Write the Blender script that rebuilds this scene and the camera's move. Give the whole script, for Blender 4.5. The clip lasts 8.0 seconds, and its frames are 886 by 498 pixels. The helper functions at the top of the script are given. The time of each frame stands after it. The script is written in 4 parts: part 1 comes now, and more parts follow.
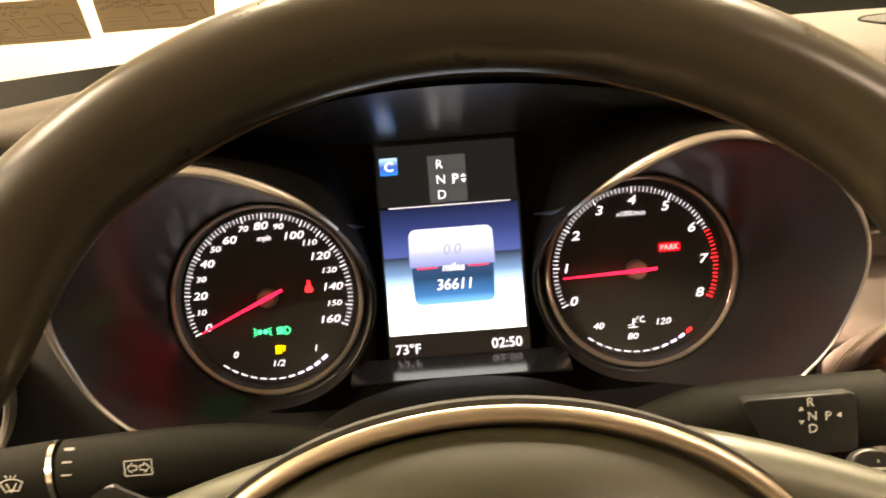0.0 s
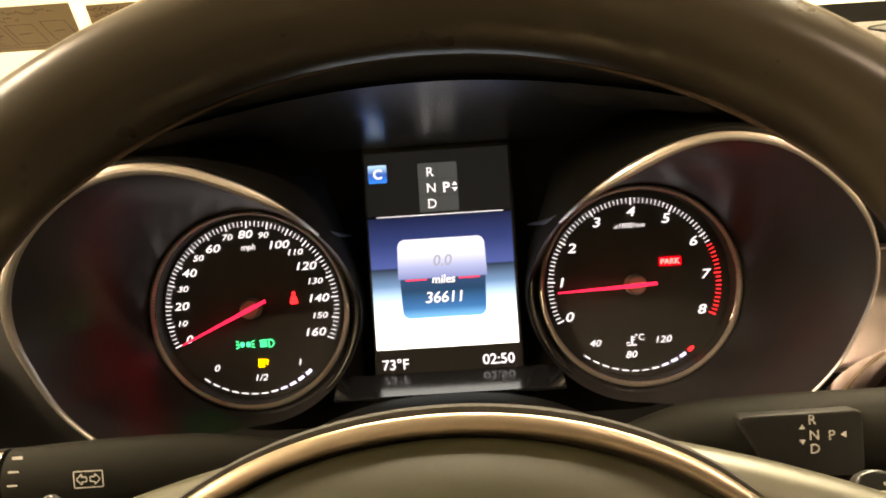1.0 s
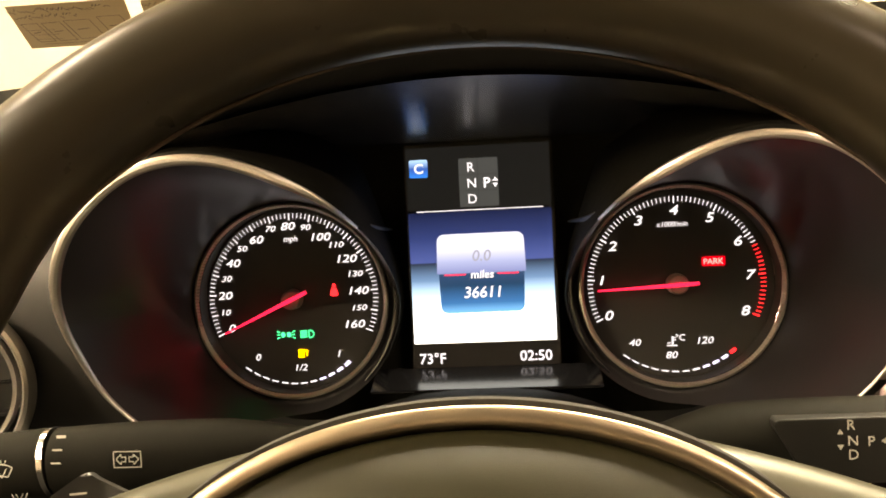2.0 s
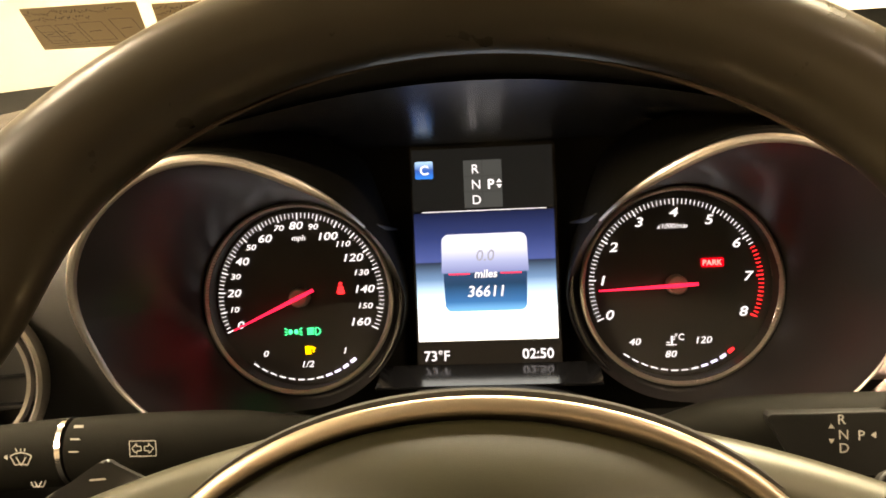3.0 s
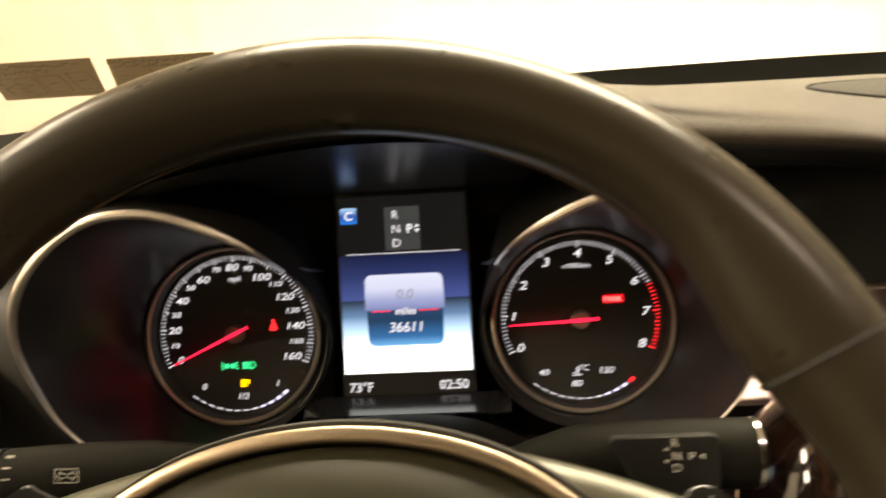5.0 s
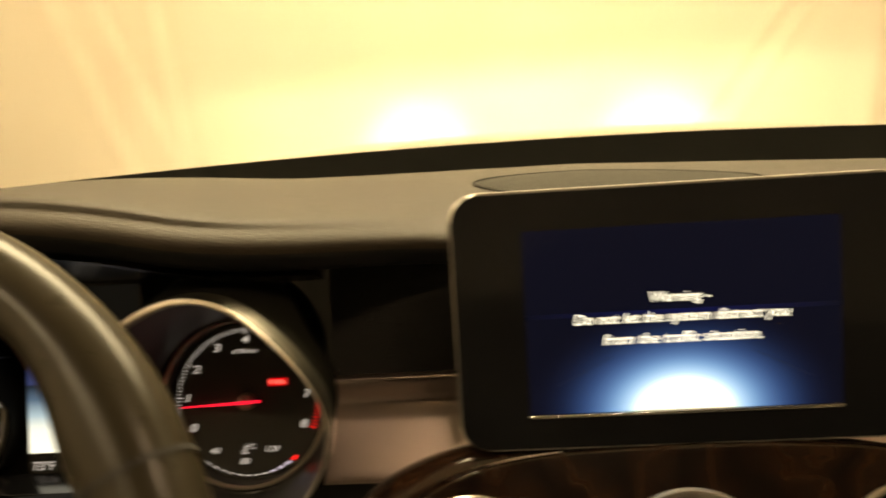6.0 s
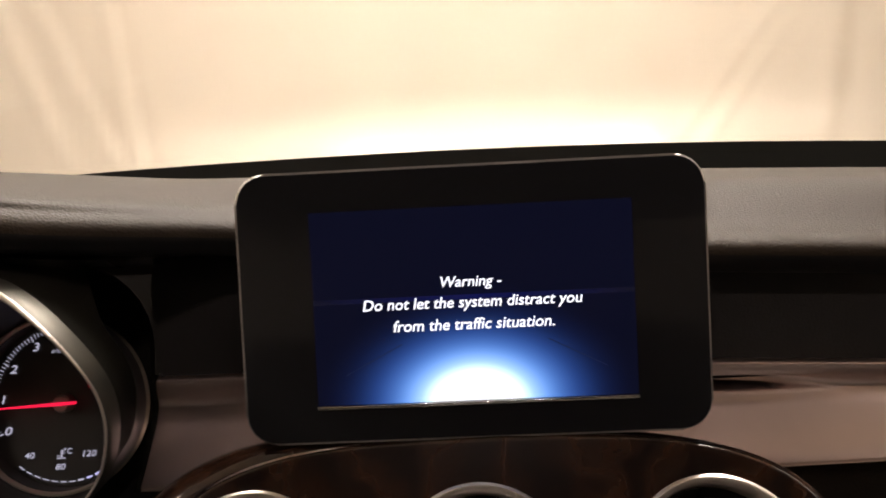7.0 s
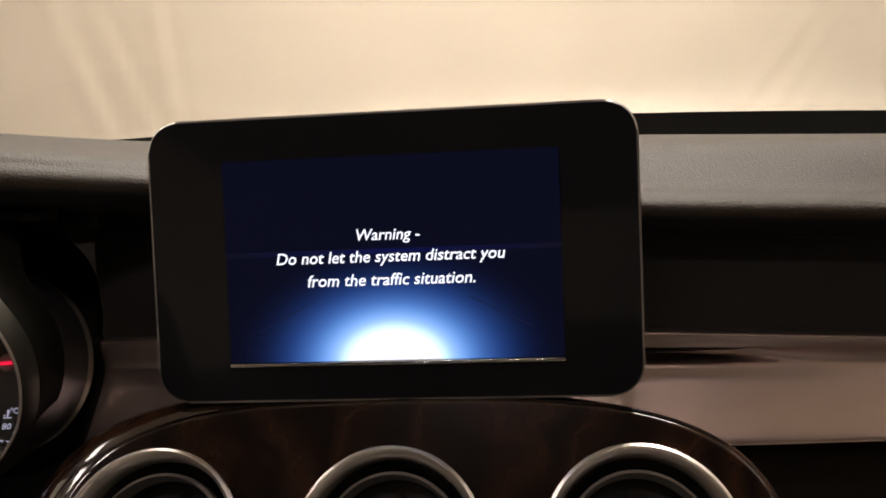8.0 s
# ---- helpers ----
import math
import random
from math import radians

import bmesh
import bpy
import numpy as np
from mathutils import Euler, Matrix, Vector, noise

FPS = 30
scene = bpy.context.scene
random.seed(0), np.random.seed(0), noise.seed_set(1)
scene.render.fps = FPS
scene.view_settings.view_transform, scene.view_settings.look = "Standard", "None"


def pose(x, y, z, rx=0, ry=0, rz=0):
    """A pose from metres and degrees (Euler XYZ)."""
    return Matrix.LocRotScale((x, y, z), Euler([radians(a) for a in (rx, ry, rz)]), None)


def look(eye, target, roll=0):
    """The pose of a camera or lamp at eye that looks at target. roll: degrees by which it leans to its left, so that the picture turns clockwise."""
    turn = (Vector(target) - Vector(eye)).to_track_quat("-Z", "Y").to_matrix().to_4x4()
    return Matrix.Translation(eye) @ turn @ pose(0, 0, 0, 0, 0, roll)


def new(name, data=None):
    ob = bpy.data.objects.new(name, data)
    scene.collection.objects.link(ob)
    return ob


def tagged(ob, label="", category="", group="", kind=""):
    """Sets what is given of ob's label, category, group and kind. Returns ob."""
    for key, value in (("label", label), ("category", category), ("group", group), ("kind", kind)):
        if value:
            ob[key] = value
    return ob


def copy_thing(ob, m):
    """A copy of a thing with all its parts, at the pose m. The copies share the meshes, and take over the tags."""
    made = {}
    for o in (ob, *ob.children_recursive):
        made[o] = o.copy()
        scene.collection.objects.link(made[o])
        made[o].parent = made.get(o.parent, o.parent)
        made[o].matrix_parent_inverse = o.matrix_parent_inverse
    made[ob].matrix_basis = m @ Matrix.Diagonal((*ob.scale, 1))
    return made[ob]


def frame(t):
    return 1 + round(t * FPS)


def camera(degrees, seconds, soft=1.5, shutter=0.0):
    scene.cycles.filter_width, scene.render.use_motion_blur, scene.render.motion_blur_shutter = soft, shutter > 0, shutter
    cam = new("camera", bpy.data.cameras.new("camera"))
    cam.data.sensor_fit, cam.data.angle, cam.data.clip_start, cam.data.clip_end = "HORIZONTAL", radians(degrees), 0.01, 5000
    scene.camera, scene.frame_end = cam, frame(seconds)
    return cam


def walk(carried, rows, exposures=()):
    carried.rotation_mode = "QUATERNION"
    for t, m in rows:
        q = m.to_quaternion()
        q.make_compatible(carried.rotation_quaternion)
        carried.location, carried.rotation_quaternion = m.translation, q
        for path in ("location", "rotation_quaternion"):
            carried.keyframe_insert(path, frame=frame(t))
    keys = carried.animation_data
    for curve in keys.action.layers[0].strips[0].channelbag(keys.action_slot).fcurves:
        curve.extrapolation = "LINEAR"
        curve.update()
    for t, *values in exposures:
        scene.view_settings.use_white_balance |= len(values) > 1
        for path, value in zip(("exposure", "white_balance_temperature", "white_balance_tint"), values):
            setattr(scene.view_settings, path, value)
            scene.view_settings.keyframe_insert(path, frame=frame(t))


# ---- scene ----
cam = camera(58.0, 8.0, soft=1.8, shutter=0.5)
PATH = [
    (0, (-0.00337, -0.32326, 1.07221), (-0.00935, 1.50340, 0.25779), -4.422),
    (0.5, (0.00918, -0.32033, 1.06674), (0.01648, 1.52682, 0.29996), -4.221),
    (1, (0.00978, -0.31109, 1.05592), (-0.03056, 1.54353, 0.30843), -4.146),
    (1.5, (0.00860, -0.31016, 1.05248), (-0.10002, 1.54124, 0.30382), -4.283),
    (1.7, (0.01260, -0.31116, 1.05348), (-0.12594, 1.53956, 0.30807), -4.483),
    (2.8, (0.01658, -0.31777, 1.05602), (-0.16526, 1.52955, 0.31148), -4.334),
    (3, (0.01458, -0.32177, 1.05702), (-0.15437, 1.52895, 0.31792), -4.132),
    (3.5, (0.01608, -0.32517, 1.05030), (-0.15616, 1.52723, 0.31616), -4.058),
    (4, (0.02014, -0.33167, 1.05504), (-0.14127, 1.52823, 0.33759), -3.897),
    (4.2, (0.02114, -0.33467, 1.05404), (-0.13430, 1.52840, 0.34354), -3.895),
    (5.3, (0.10764, -0.36402, 1.09425), (-0.01898, 1.51316, 0.41587), -4.24),
    (5.5, (0.15129, -0.37348, 1.10818), (0.04588, 1.50671, 0.43456), -4.03),
    (5.7, (0.18387, -0.37982, 1.11896), (0.11708, 1.50769, 0.46104), -3.73),
    (5.9, (0.24424, -0.36731, 1.1191), (0.12119, 1.51891, 0.46563), -4.70),
    (6, (0.26968, -0.36904, 1.10713), (0.1373, 1.53387, 0.50595), -4.39),
    (6.3, (0.31553, -0.39231, 1.0936), (0.26232, 1.52992, 0.54387), -3.35),
    (6.5, (0.33793, -0.39419, 1.08448), (0.29403, 1.53151, 0.5462), -3.31),
    (7, (0.35966, -0.36182, 1.06798), (0.28473, 1.57529, 0.57608), -3.27),
    (7.5, (0.39916, -0.34483, 1.04957), (0.23823, 1.58343, 0.54368), -3.45),
    (8, (0.41817, -0.34443, 1.04103), (0.21738, 1.58241, 0.54406), -3.51),
]
EXPOSURES = [(0, 2.2, 8000, 7), (0.5, 2.05, 8200, 6), (1.5, 1.95, 8200, 5), (4.2, 1.95, 8200, 5), (5.3, 1.1, 7400, 4), (5.5, 0.9, 7600, 4), (5.9, 0.65, 10300, 1), (6.1, 0.55, 10000, 1), (6.5, 0.43, 7800, 15), (7.0, 0.36, 6250, 17), (7.5, 0.36, 6050, 15), (8.0, 0.08, 6150, 14)]
walk(cam, [(t, look(eye, target, roll)) for t, eye, target, roll in PATH], EXPOSURES)

# ---- world and light ----
world = bpy.data.worlds.new("garage_air")
scene.world = world
world.use_nodes = True
world.node_tree.nodes["Background"].inputs[0].default_value = (0.9, 0.8, 0.66, 1)
world.node_tree.nodes["Background"].inputs[1].default_value = 0.02


def lamp(name, kind, m, energy, colour, **kw):
    data = bpy.data.lights.new(name, kind)
    data.energy, data.color = energy, colour
    for key, value in kw.items():
        if key == "shape":
            data.shape = value
        elif key == "size":
            data.size = value
        elif key == "size_y":
            data.size_y = value
        elif key == "spot_size":
            data.spot_size = value
        elif key == "spot_blend":
            data.spot_blend = value
        elif key == "soft":
            data.shadow_soft_size = value
    ob = new(name, data)
    ob.matrix_world = m
    return ob


WARM = (1.0, 0.90, 0.74)
CAR = 0.3585  # the car's middle line
# unseen overhead light, assumed ahead of the windshield for dash and curtain
lamp("unseen_overhead_light", "AREA", pose(0.45, 1.85, 3.1), 270, WARM, shape="RECTANGLE", size=2.8, size_y=1.3)
# side strips added as fill through the side windows, no known source
for lx, watts in ((-2.3, 140), (3.0, 19)):
    lamp("unseen_overhead_light", "AREA", pose(lx, -0.6, 3.1), watts, (1.0, 0.86, 0.72), shape="RECTANGLE", size=0.3, size_y=4.5)
for side in (-1, 1):
    for watts, cone in ((230, 95), (640, 22)):
        lamp("headlight_beam", "SPOT", look((CAR + side * 0.62, 1.72, 0.600), (CAR + 0.16 + side * 0.62, 3.8, 0.28)), watts, (1.0, 0.93, 0.8), spot_size=radians(cone), spot_blend=1.0, soft=0.012)

# ---- materials ----


def material(name, colour, rough=0.5, metal=0.0, bump=0.0, bump_scale=800.0, mottle=0.15, mottle_scale=30.0, coat=0.0, specular=0.5, cells=False):
    mat = bpy.data.materials.new(name)
    mat.use_nodes = True
    nt = mat.node_tree
    p = nt.nodes["Principled BSDF"]
    p.inputs["Roughness"].default_value = rough
    p.inputs["Metallic"].default_value = metal
    p.inputs["Coat Weight"].default_value = coat
    p.inputs["Coat Roughness"].default_value = 0.06
    p.inputs["Specular IOR Level"].default_value = specular
    co = nt.nodes.new("ShaderNodeTexCoord")
    n1 = nt.nodes.new("ShaderNodeTexNoise")
    n1.inputs["Scale"].default_value = mottle_scale
    n1.inputs["Detail"].default_value = 5
    nt.links.new(co.outputs["Object"], n1.inputs["Vector"])
    ramp = nt.nodes.new("ShaderNodeMix")
    ramp.data_type = "RGBA"
    dark = [c * (1 - mottle) for c in colour]
    light = [min(1, c * (1 + mottle)) for c in colour]
    ramp.inputs[6].default_value = (*dark, 1)
    ramp.inputs[7].default_value = (*light, 1)
    nt.links.new(n1.outputs["Fac"], ramp.inputs[0])
    nt.links.new(ramp.outputs[2], p.inputs["Base Color"])
    rr = nt.nodes.new("ShaderNodeMapRange")
    rr.inputs[3].default_value, rr.inputs[4].default_value = max(0.02, rough * (0.95 if metal else 0.93)), min(1, rough * (1.05 if metal else 1.07))
    n2 = nt.nodes.new("ShaderNodeTexNoise")
    n2.inputs["Scale"].default_value = mottle_scale * 7
    n2.inputs["Detail"].default_value = 4
    nt.links.new(co.outputs["Object"], n2.inputs["Vector"])
    nt.links.new(n2.outputs["Fac"], rr.inputs[0])
    nt.links.new(rr.outputs[0], p.inputs["Roughness"])
    if bump:
        b = nt.nodes.new("ShaderNodeBump")
        b.inputs["Strength"].default_value = bump
        b.inputs["Distance"].default_value = 0.0006
        t = nt.nodes.new("ShaderNodeTexVoronoi" if cells else "ShaderNodeTexNoise")
        t.inputs["Scale"].default_value = bump_scale
        nt.links.new(co.outputs["Object"], t.inputs["Vector"])
        nt.links.new(t.outputs["Distance" if cells else "Fac"], b.inputs["Height"])
        nt.links.new(b.outputs["Normal"], p.inputs["Normal"])
    return mat


def glow(name, colour, strength):
    mat = bpy.data.materials.new(name)
    mat.use_nodes = True
    p = mat.node_tree.nodes["Principled BSDF"]
    p.inputs["Base Color"].default_value = (0.01, 0.01, 0.01, 1)
    p.inputs["Emission Color"].default_value = (*colour, 1)
    p.inputs["Emission Strength"].default_value = strength
    p.inputs["Specular IOR Level"].default_value = 0.1
    return mat


def ramp_glow(name, low, high, stops, strength, axis=2):
    """A lit screen whose colour runs along one axis of the object."""
    mat = glow(name, (1, 1, 1), strength)
    nt = mat.node_tree
    p = nt.nodes["Principled BSDF"]
    p.inputs["Roughness"].default_value = 0.12
    co = nt.nodes.new("ShaderNodeTexCoord")
    sep = nt.nodes.new("ShaderNodeSeparateXYZ")
    nt.links.new(co.outputs["Object"], sep.inputs[0])
    mr = nt.nodes.new("ShaderNodeMapRange")
    mr.inputs[1].default_value, mr.inputs[2].default_value = low, high
    nt.links.new(sep.outputs[axis], mr.inputs[0])
    ramp = nt.nodes.new("ShaderNodeValToRGB")
    while len(ramp.color_ramp.elements) < len(stops):
        ramp.color_ramp.elements.new(0.5)
    for e, (at, c) in zip(ramp.color_ramp.elements, stops):
        e.position, e.color = at, (*c, 1)
    nt.links.new(mr.outputs[0], ramp.inputs[0])
    nt.links.new(ramp.outputs[0], p.inputs["Emission Color"])
    return mat


LEATHER = material("black_grained_leather", (0.027, 0.0202, 0.0135), 0.55, bump=0.45, bump_scale=750, cells=True, specular=0.17)
RIM = material("smooth_dark_leather", (0.0205, 0.0165, 0.0105), 0.28, specular=0.15, mottle=0.10, mottle_scale=12)
# strong mottle paints in the blurred cabin reflections on the pad
PAD = material("charcoal_airbag_vinyl", (0.0134, 0.0125, 0.0058), 0.38, bump=0.08, bump_scale=3000, specular=0.28, mottle=0.35, mottle_scale=14)
STALK = material("matt_black_stalk_plastic", (0.0085, 0.0080, 0.0062), 0.65, bump=0.1, bump_scale=2500, specular=0.05)
BEZEL = material("knurled_grey_metal", (0.66, 0.62, 0.52), 0.50, metal=1.0, mottle=0.05)
# black of the vent slats, and painted shade under the dash lip
SLAT_SHADE = material("black_slat_and_shade", (0.019, 0.0188, 0.0190), 0.5, bump=0.05, bump_scale=2500, specular=0.06)
PADDLE = material("satin_black_paddle_paint", (0.014, 0.0132, 0.012), 0.36, bump=0.03, bump_scale=2500, specular=0.35)
SPOKE = material("satin_grey_spoke_paint", (0.038, 0.036, 0.024), 0.38, metal=0.35, bump=0.01, bump_scale=2500, specular=0.4, mottle=0.08)
PLASTIC = material("dark_matt_plastic", (0.035, 0.034, 0.032), 0.5, bump=0.15, bump_scale=2500)
SOFT = material("dark_soft_panel", (0.034, 0.0325, 0.0310), 0.8, bump=0.3, bump_scale=600, cells=True, specular=0.05)
GLOSS = material("gloss_black_plastic", (0.024, 0.0225, 0.021), 0.12, mottle_scale=12, specular=0.3)
VISOR = material("gloss_black_visor_plastic", (0.032, 0.029, 0.026), 0.24, mottle_scale=20, specular=0.8)
SCREEN_GLASS = material("dark_screen_glass", (0.0100, 0.0102, 0.0112), 0.08, mottle_scale=12, specular=0.13)
LEDGE = material("polished_black_plastic", (0.012, 0.012, 0.013), 0.16, mottle_scale=12, specular=0.6)
SHELL = material("satin_black_hood_plastic", (0.027, 0.0250, 0.0255), 0.30, mottle=0.05, mottle_scale=8, specular=0.38)
CHROME = material("satin_chrome", (0.90, 0.84, 0.77), 0.38, metal=1.0, mottle=0.04, mottle_scale=60)
RING = material("satin_tan_chrome", (0.38, 0.305, 0.22), 0.34, metal=1.0, mottle=0.05, mottle_scale=60)
BAND_GREY = material("satin_grey_metal_paint", (0.12, 0.115, 0.10), 0.44, metal=1.0, mottle=0.06, mottle_scale=60)
BRIGHT = material("polished_chrome", (0.8, 0.78, 0.75), 0.14, metal=1.0, mottle=0.04)
SILVER = material("silver_paint", (0.34, 0.325, 0.31), 0.35, metal=0.8, mottle=0.06)
ALU = material("brushed_aluminium_trim", (0.72, 0.58, 0.535), 0.33, metal=1.0, bump=0.05, bump_scale=1800, mottle=0.06)
DIAL = material("black_dial_print", (0.046, 0.043, 0.038), 0.45, mottle=0.1, specular=0.2)
GREYPRINT = material("pale_grey_print", (0.55, 0.53, 0.48), 0.6, mottle=0.05)
HUB = material("smoked_needle_cap", (0.26, 0.20, 0.17), 0.4)
FRIT = material("black_glass_edge_print", (0.030, 0.029, 0.026), 0.5, mottle_scale=80)
PAPER = material("yellowed_paper_form", (0.30, 0.25, 0.18), 0.85, bump=0.1, bump_scale=400, mottle=0.08)
INK = material("dark_ink", (0.07, 0.06, 0.06), 0.8)
CLOTH = material("cream_cotton_sheeting", (0.74, 0.67, 0.56), 0.9, bump=0.3, bump_scale=60, mottle=0.06, mottle_scale=1.5, specular=0.1)
WALL = material("cream_painted_wall", (0.62, 0.56, 0.48), 0.8, mottle=0.05, mottle_scale=2)
CONCRETE = material("grey_concrete", (0.28, 0.27, 0.25), 0.8, bump=0.3, bump_scale=40, mottle_scale=3)
FABRIC = material("dark_grey_carpet", (0.10, 0.095, 0.09), 0.95, bump=0.3, bump_scale=900)
LINING = material("grey_headlining", (0.16, 0.152, 0.14), 0.95, bump=0.3, bump_scale=900)
PAINT = material("black_car_paint", (0.012, 0.012, 0.014), 0.25, coat=1.0, mottle=0.05)
GRILLE = material("woven_speaker_cloth", (0.028, 0.026, 0.021), 0.8, bump=0.9, bump_scale=900, cells=True, specular=0.14)

WHITE = glow("white_backlight", (0.86, 0.84, 1.0), 0.46)
SCREEN_WHITE = glow("white_screen_writing", (0.95, 0.96, 1.0), 1.2)
DIM = glow("violet_grey_backlight", (0.55, 0.52, 0.85), 0.8)
RED = glow("red_backlight", (1.0, 0.02, 0.03), 1.0)
NEEDLE = glow("red_needle_glow", (1.0, 0.015, 0.06), 0.85)
GREEN = glow("green_telltale", (0.02, 0.75, 0.28), 0.9)
AMBER = glow("amber_telltale", (1.0, 0.50, 0.01), 1.1)

# wood veneer
WOOD = material("dark_burl_wood_veneer", (0.06, 0.03, 0.017), 0.3, coat=1.0, mottle=0.2, specular=0.04)
nt = WOOD.node_tree
wave = nt.nodes.new("ShaderNodeTexWave")
wave.inputs["Scale"].default_value = 9
wave.inputs["Distortion"].default_value = 14
wave.inputs["Detail"].default_value = 5
wave.inputs["Detail Scale"].default_value = 2.2
tc = nt.nodes.new("ShaderNodeTexCoord")
nt.links.new(tc.outputs["Object"], wave.inputs["Vector"])
wr = nt.nodes.new("ShaderNodeValToRGB")
wr.color_ramp.elements[0].color = (0.005, 0.0025, 0.002, 1)
wr.color_ramp.elements[1].color = (0.020, 0.0085, 0.0045, 1)
nt.links.new(wave.outputs["Fac"], wr.inputs[0])
nt.links.new(wr.outputs[0], nt.nodes["Principled BSDF"].inputs["Base Color"])

# thin paper lets light through
nt = PAPER.node_tree
thin = nt.nodes.new("ShaderNodeBsdfTranslucent")
thin.inputs[0].default_value = (0.30, 0.25, 0.18, 1)
mix = nt.nodes.new("ShaderNodeMixShader")
mix.inputs[0].default_value = 0.3
nt.links.new(nt.nodes["Principled BSDF"].outputs[0], mix.inputs[1])
nt.links.new(thin.outputs[0], mix.inputs[2])
nt.links.new(mix.outputs[0], nt.nodes["Material Output"].inputs[0])

# window glass
GLASS = bpy.data.materials.new("clear_windshield_glass")
GLASS.use_nodes = True
nt = GLASS.node_tree
nt.nodes.remove(nt.nodes["Principled BSDF"])
mix, tr, gl = (nt.nodes.new("ShaderNode" + k) for k in ("MixShader", "BsdfTransparent", "BsdfGlossy"))
gl.inputs["Roughness"].default_value = 0.02
mix.inputs[0].default_value = 0.03
nt.links.new(tr.outputs[0], mix.inputs[1])
nt.links.new(gl.outputs[0], mix.inputs[2])
nt.links.new(mix.outputs[0], nt.nodes["Material Output"].inputs[0])

# ---- mesh helpers ----


def mesh_from(name, bm, mat, smooth=35):
    bmesh.ops.recalc_face_normals(bm, faces=bm.faces)
    me = bpy.data.meshes.new(name)
    bm.edges.ensure_lookup_table()
    bm.edges.index_update()
    keep = [not e.smooth for e in bm.edges]
    bm.to_mesh(me)
    bm.free()
    me.materials.append(mat)
    if smooth:
        me.shade_smooth()
        me.set_sharp_from_angle(angle=radians(smooth))
        for i, on in enumerate(keep):
            if on:
                me.edges[i].use_edge_sharp = True
    return me


def part(name, bm, mat, parent=None, label="", m=None, smooth=35):
    ob = new(name, mesh_from(name, bm, mat, smooth))
    if parent:
        ob.parent = parent
    if m is not None:
        ob.matrix_basis = m
    if label:
        ob["label"] = label
    return ob


def thing(name, label, category, m=None, group="", kind=""):
    ob = new(name)
    ob.empty_display_size = 0.02
    if m is not None:
        ob.matrix_basis = m
    return tagged(ob, label, category, group, kind)


def grid(rows, close_u=False, close_v=False):
    """A sheet through rows of points."""
    bm = bmesh.new()
    vs = [[bm.verts.new(p) for p in row] for row in rows]
    nu, nv = len(rows), len(rows[0])
    for a in range(nu if close_u else nu - 1):
        for b in range(nv if close_v else nv - 1):
            bm.faces.new((vs[a][b], vs[(a + 1) % nu][b], vs[(a + 1) % nu][(b + 1) % nv], vs[a][(b + 1) % nv]))
    return bm


def slab(outline, y0, y1, bevel=0.0, seg=2):
    """An outline in x, z, as thick as y0 to y1 (y0 faces the driver), with a rounded front edge."""
    bm = bmesh.new()
    front = [bm.verts.new((x, y0, z)) for x, z in outline]
    back = [bm.verts.new((x, y1, z)) for x, z in outline]
    f = bm.faces.new(front)
    bm.faces.new(back[::-1])
    n = len(outline)
    for i in range(n):
        bm.faces.new((front[i], back[i], back[(i + 1) % n], front[(i + 1) % n]))
    if bevel:
        bmesh.ops.bevel(bm, geom=[e for e in f.edges], offset=bevel, segments=seg, affect="EDGES", profile=0.6)
    for face in bm.faces:
        if len(face.verts) > 5:
            for e in face.edges:
                e.smooth = False
    return bm


def rounded(w, h, r, n=6, cx=0.0, cz=0.0):
    pts = []
    for sx, sz, a0 in ((1, 1, 0), (-1, 1, 90), (-1, -1, 180), (1, -1, 270)):
        for k in range(n + 1):
            a = radians(a0 + 90 * k / n)
            pts.append((cx + sx * (w / 2 - r) + r * math.cos(a), cz + sz * (h / 2 - r) + r * math.sin(a)))
    return pts


def box(sx, sy, sz, bevel=0.0, at=(0, 0, 0), seg=2):
    bm = bmesh.new()
    bmesh.ops.create_cube(bm, size=1, matrix=Matrix.Translation(at) @ Matrix.Diagonal((sx, sy, sz, 1)))
    if bevel:
        bmesh.ops.bevel(bm, geom=list(bm.edges), offset=bevel, segments=seg, affect="EDGES")
    return bm


def lathe(profile, n=96, a0=0, a1=360, close=False):
    """Turns a profile of (radius, y) about the y axis."""
    full = a1 - a0 >= 360
    rows = []
    for k in range(n if full else n + 1):
        a = radians(a0 + (a1 - a0) * k / n)
        rows.append([(r * math.cos(a), y, r * math.sin(a)) for r, y in profile])
    return grid(rows, close_u=full, close_v=close)


def tube(points, radius, n=10, closed=False, flat=1.0):
    """A round rod along points; radius may be a function of 0..1."""
    pts = [Vector(p) for p in points]
    rows, count = [], len(pts)
    for i, p in enumerate(pts):
        a, b = pts[(i - 1) % count if closed or i else 0], pts[(i + 1) % count if closed or i < count - 1 else count - 1]
        d = (b - a).normalized()
        u = d.cross(Vector((0, 1, 0)))
        u = (u if u.length > 1e-4 else d.cross(Vector((0, 0, 1)))).normalized()
        v = d.cross(u)
        r = radius(i / max(1, count - 1)) if callable(radius) else radius
        rows.append([p + r * (math.cos(2 * math.pi * k / n) * u + flat * math.sin(2 * math.pi * k / n) * v) for k in range(n)])
    bm = grid(rows, close_u=closed, close_v=True)
    if not closed:
        bm.verts.ensure_lookup_table()
        bm.faces.new(bm.verts[:n])
        bm.faces.new(bm.verts[-n:])
    return bm


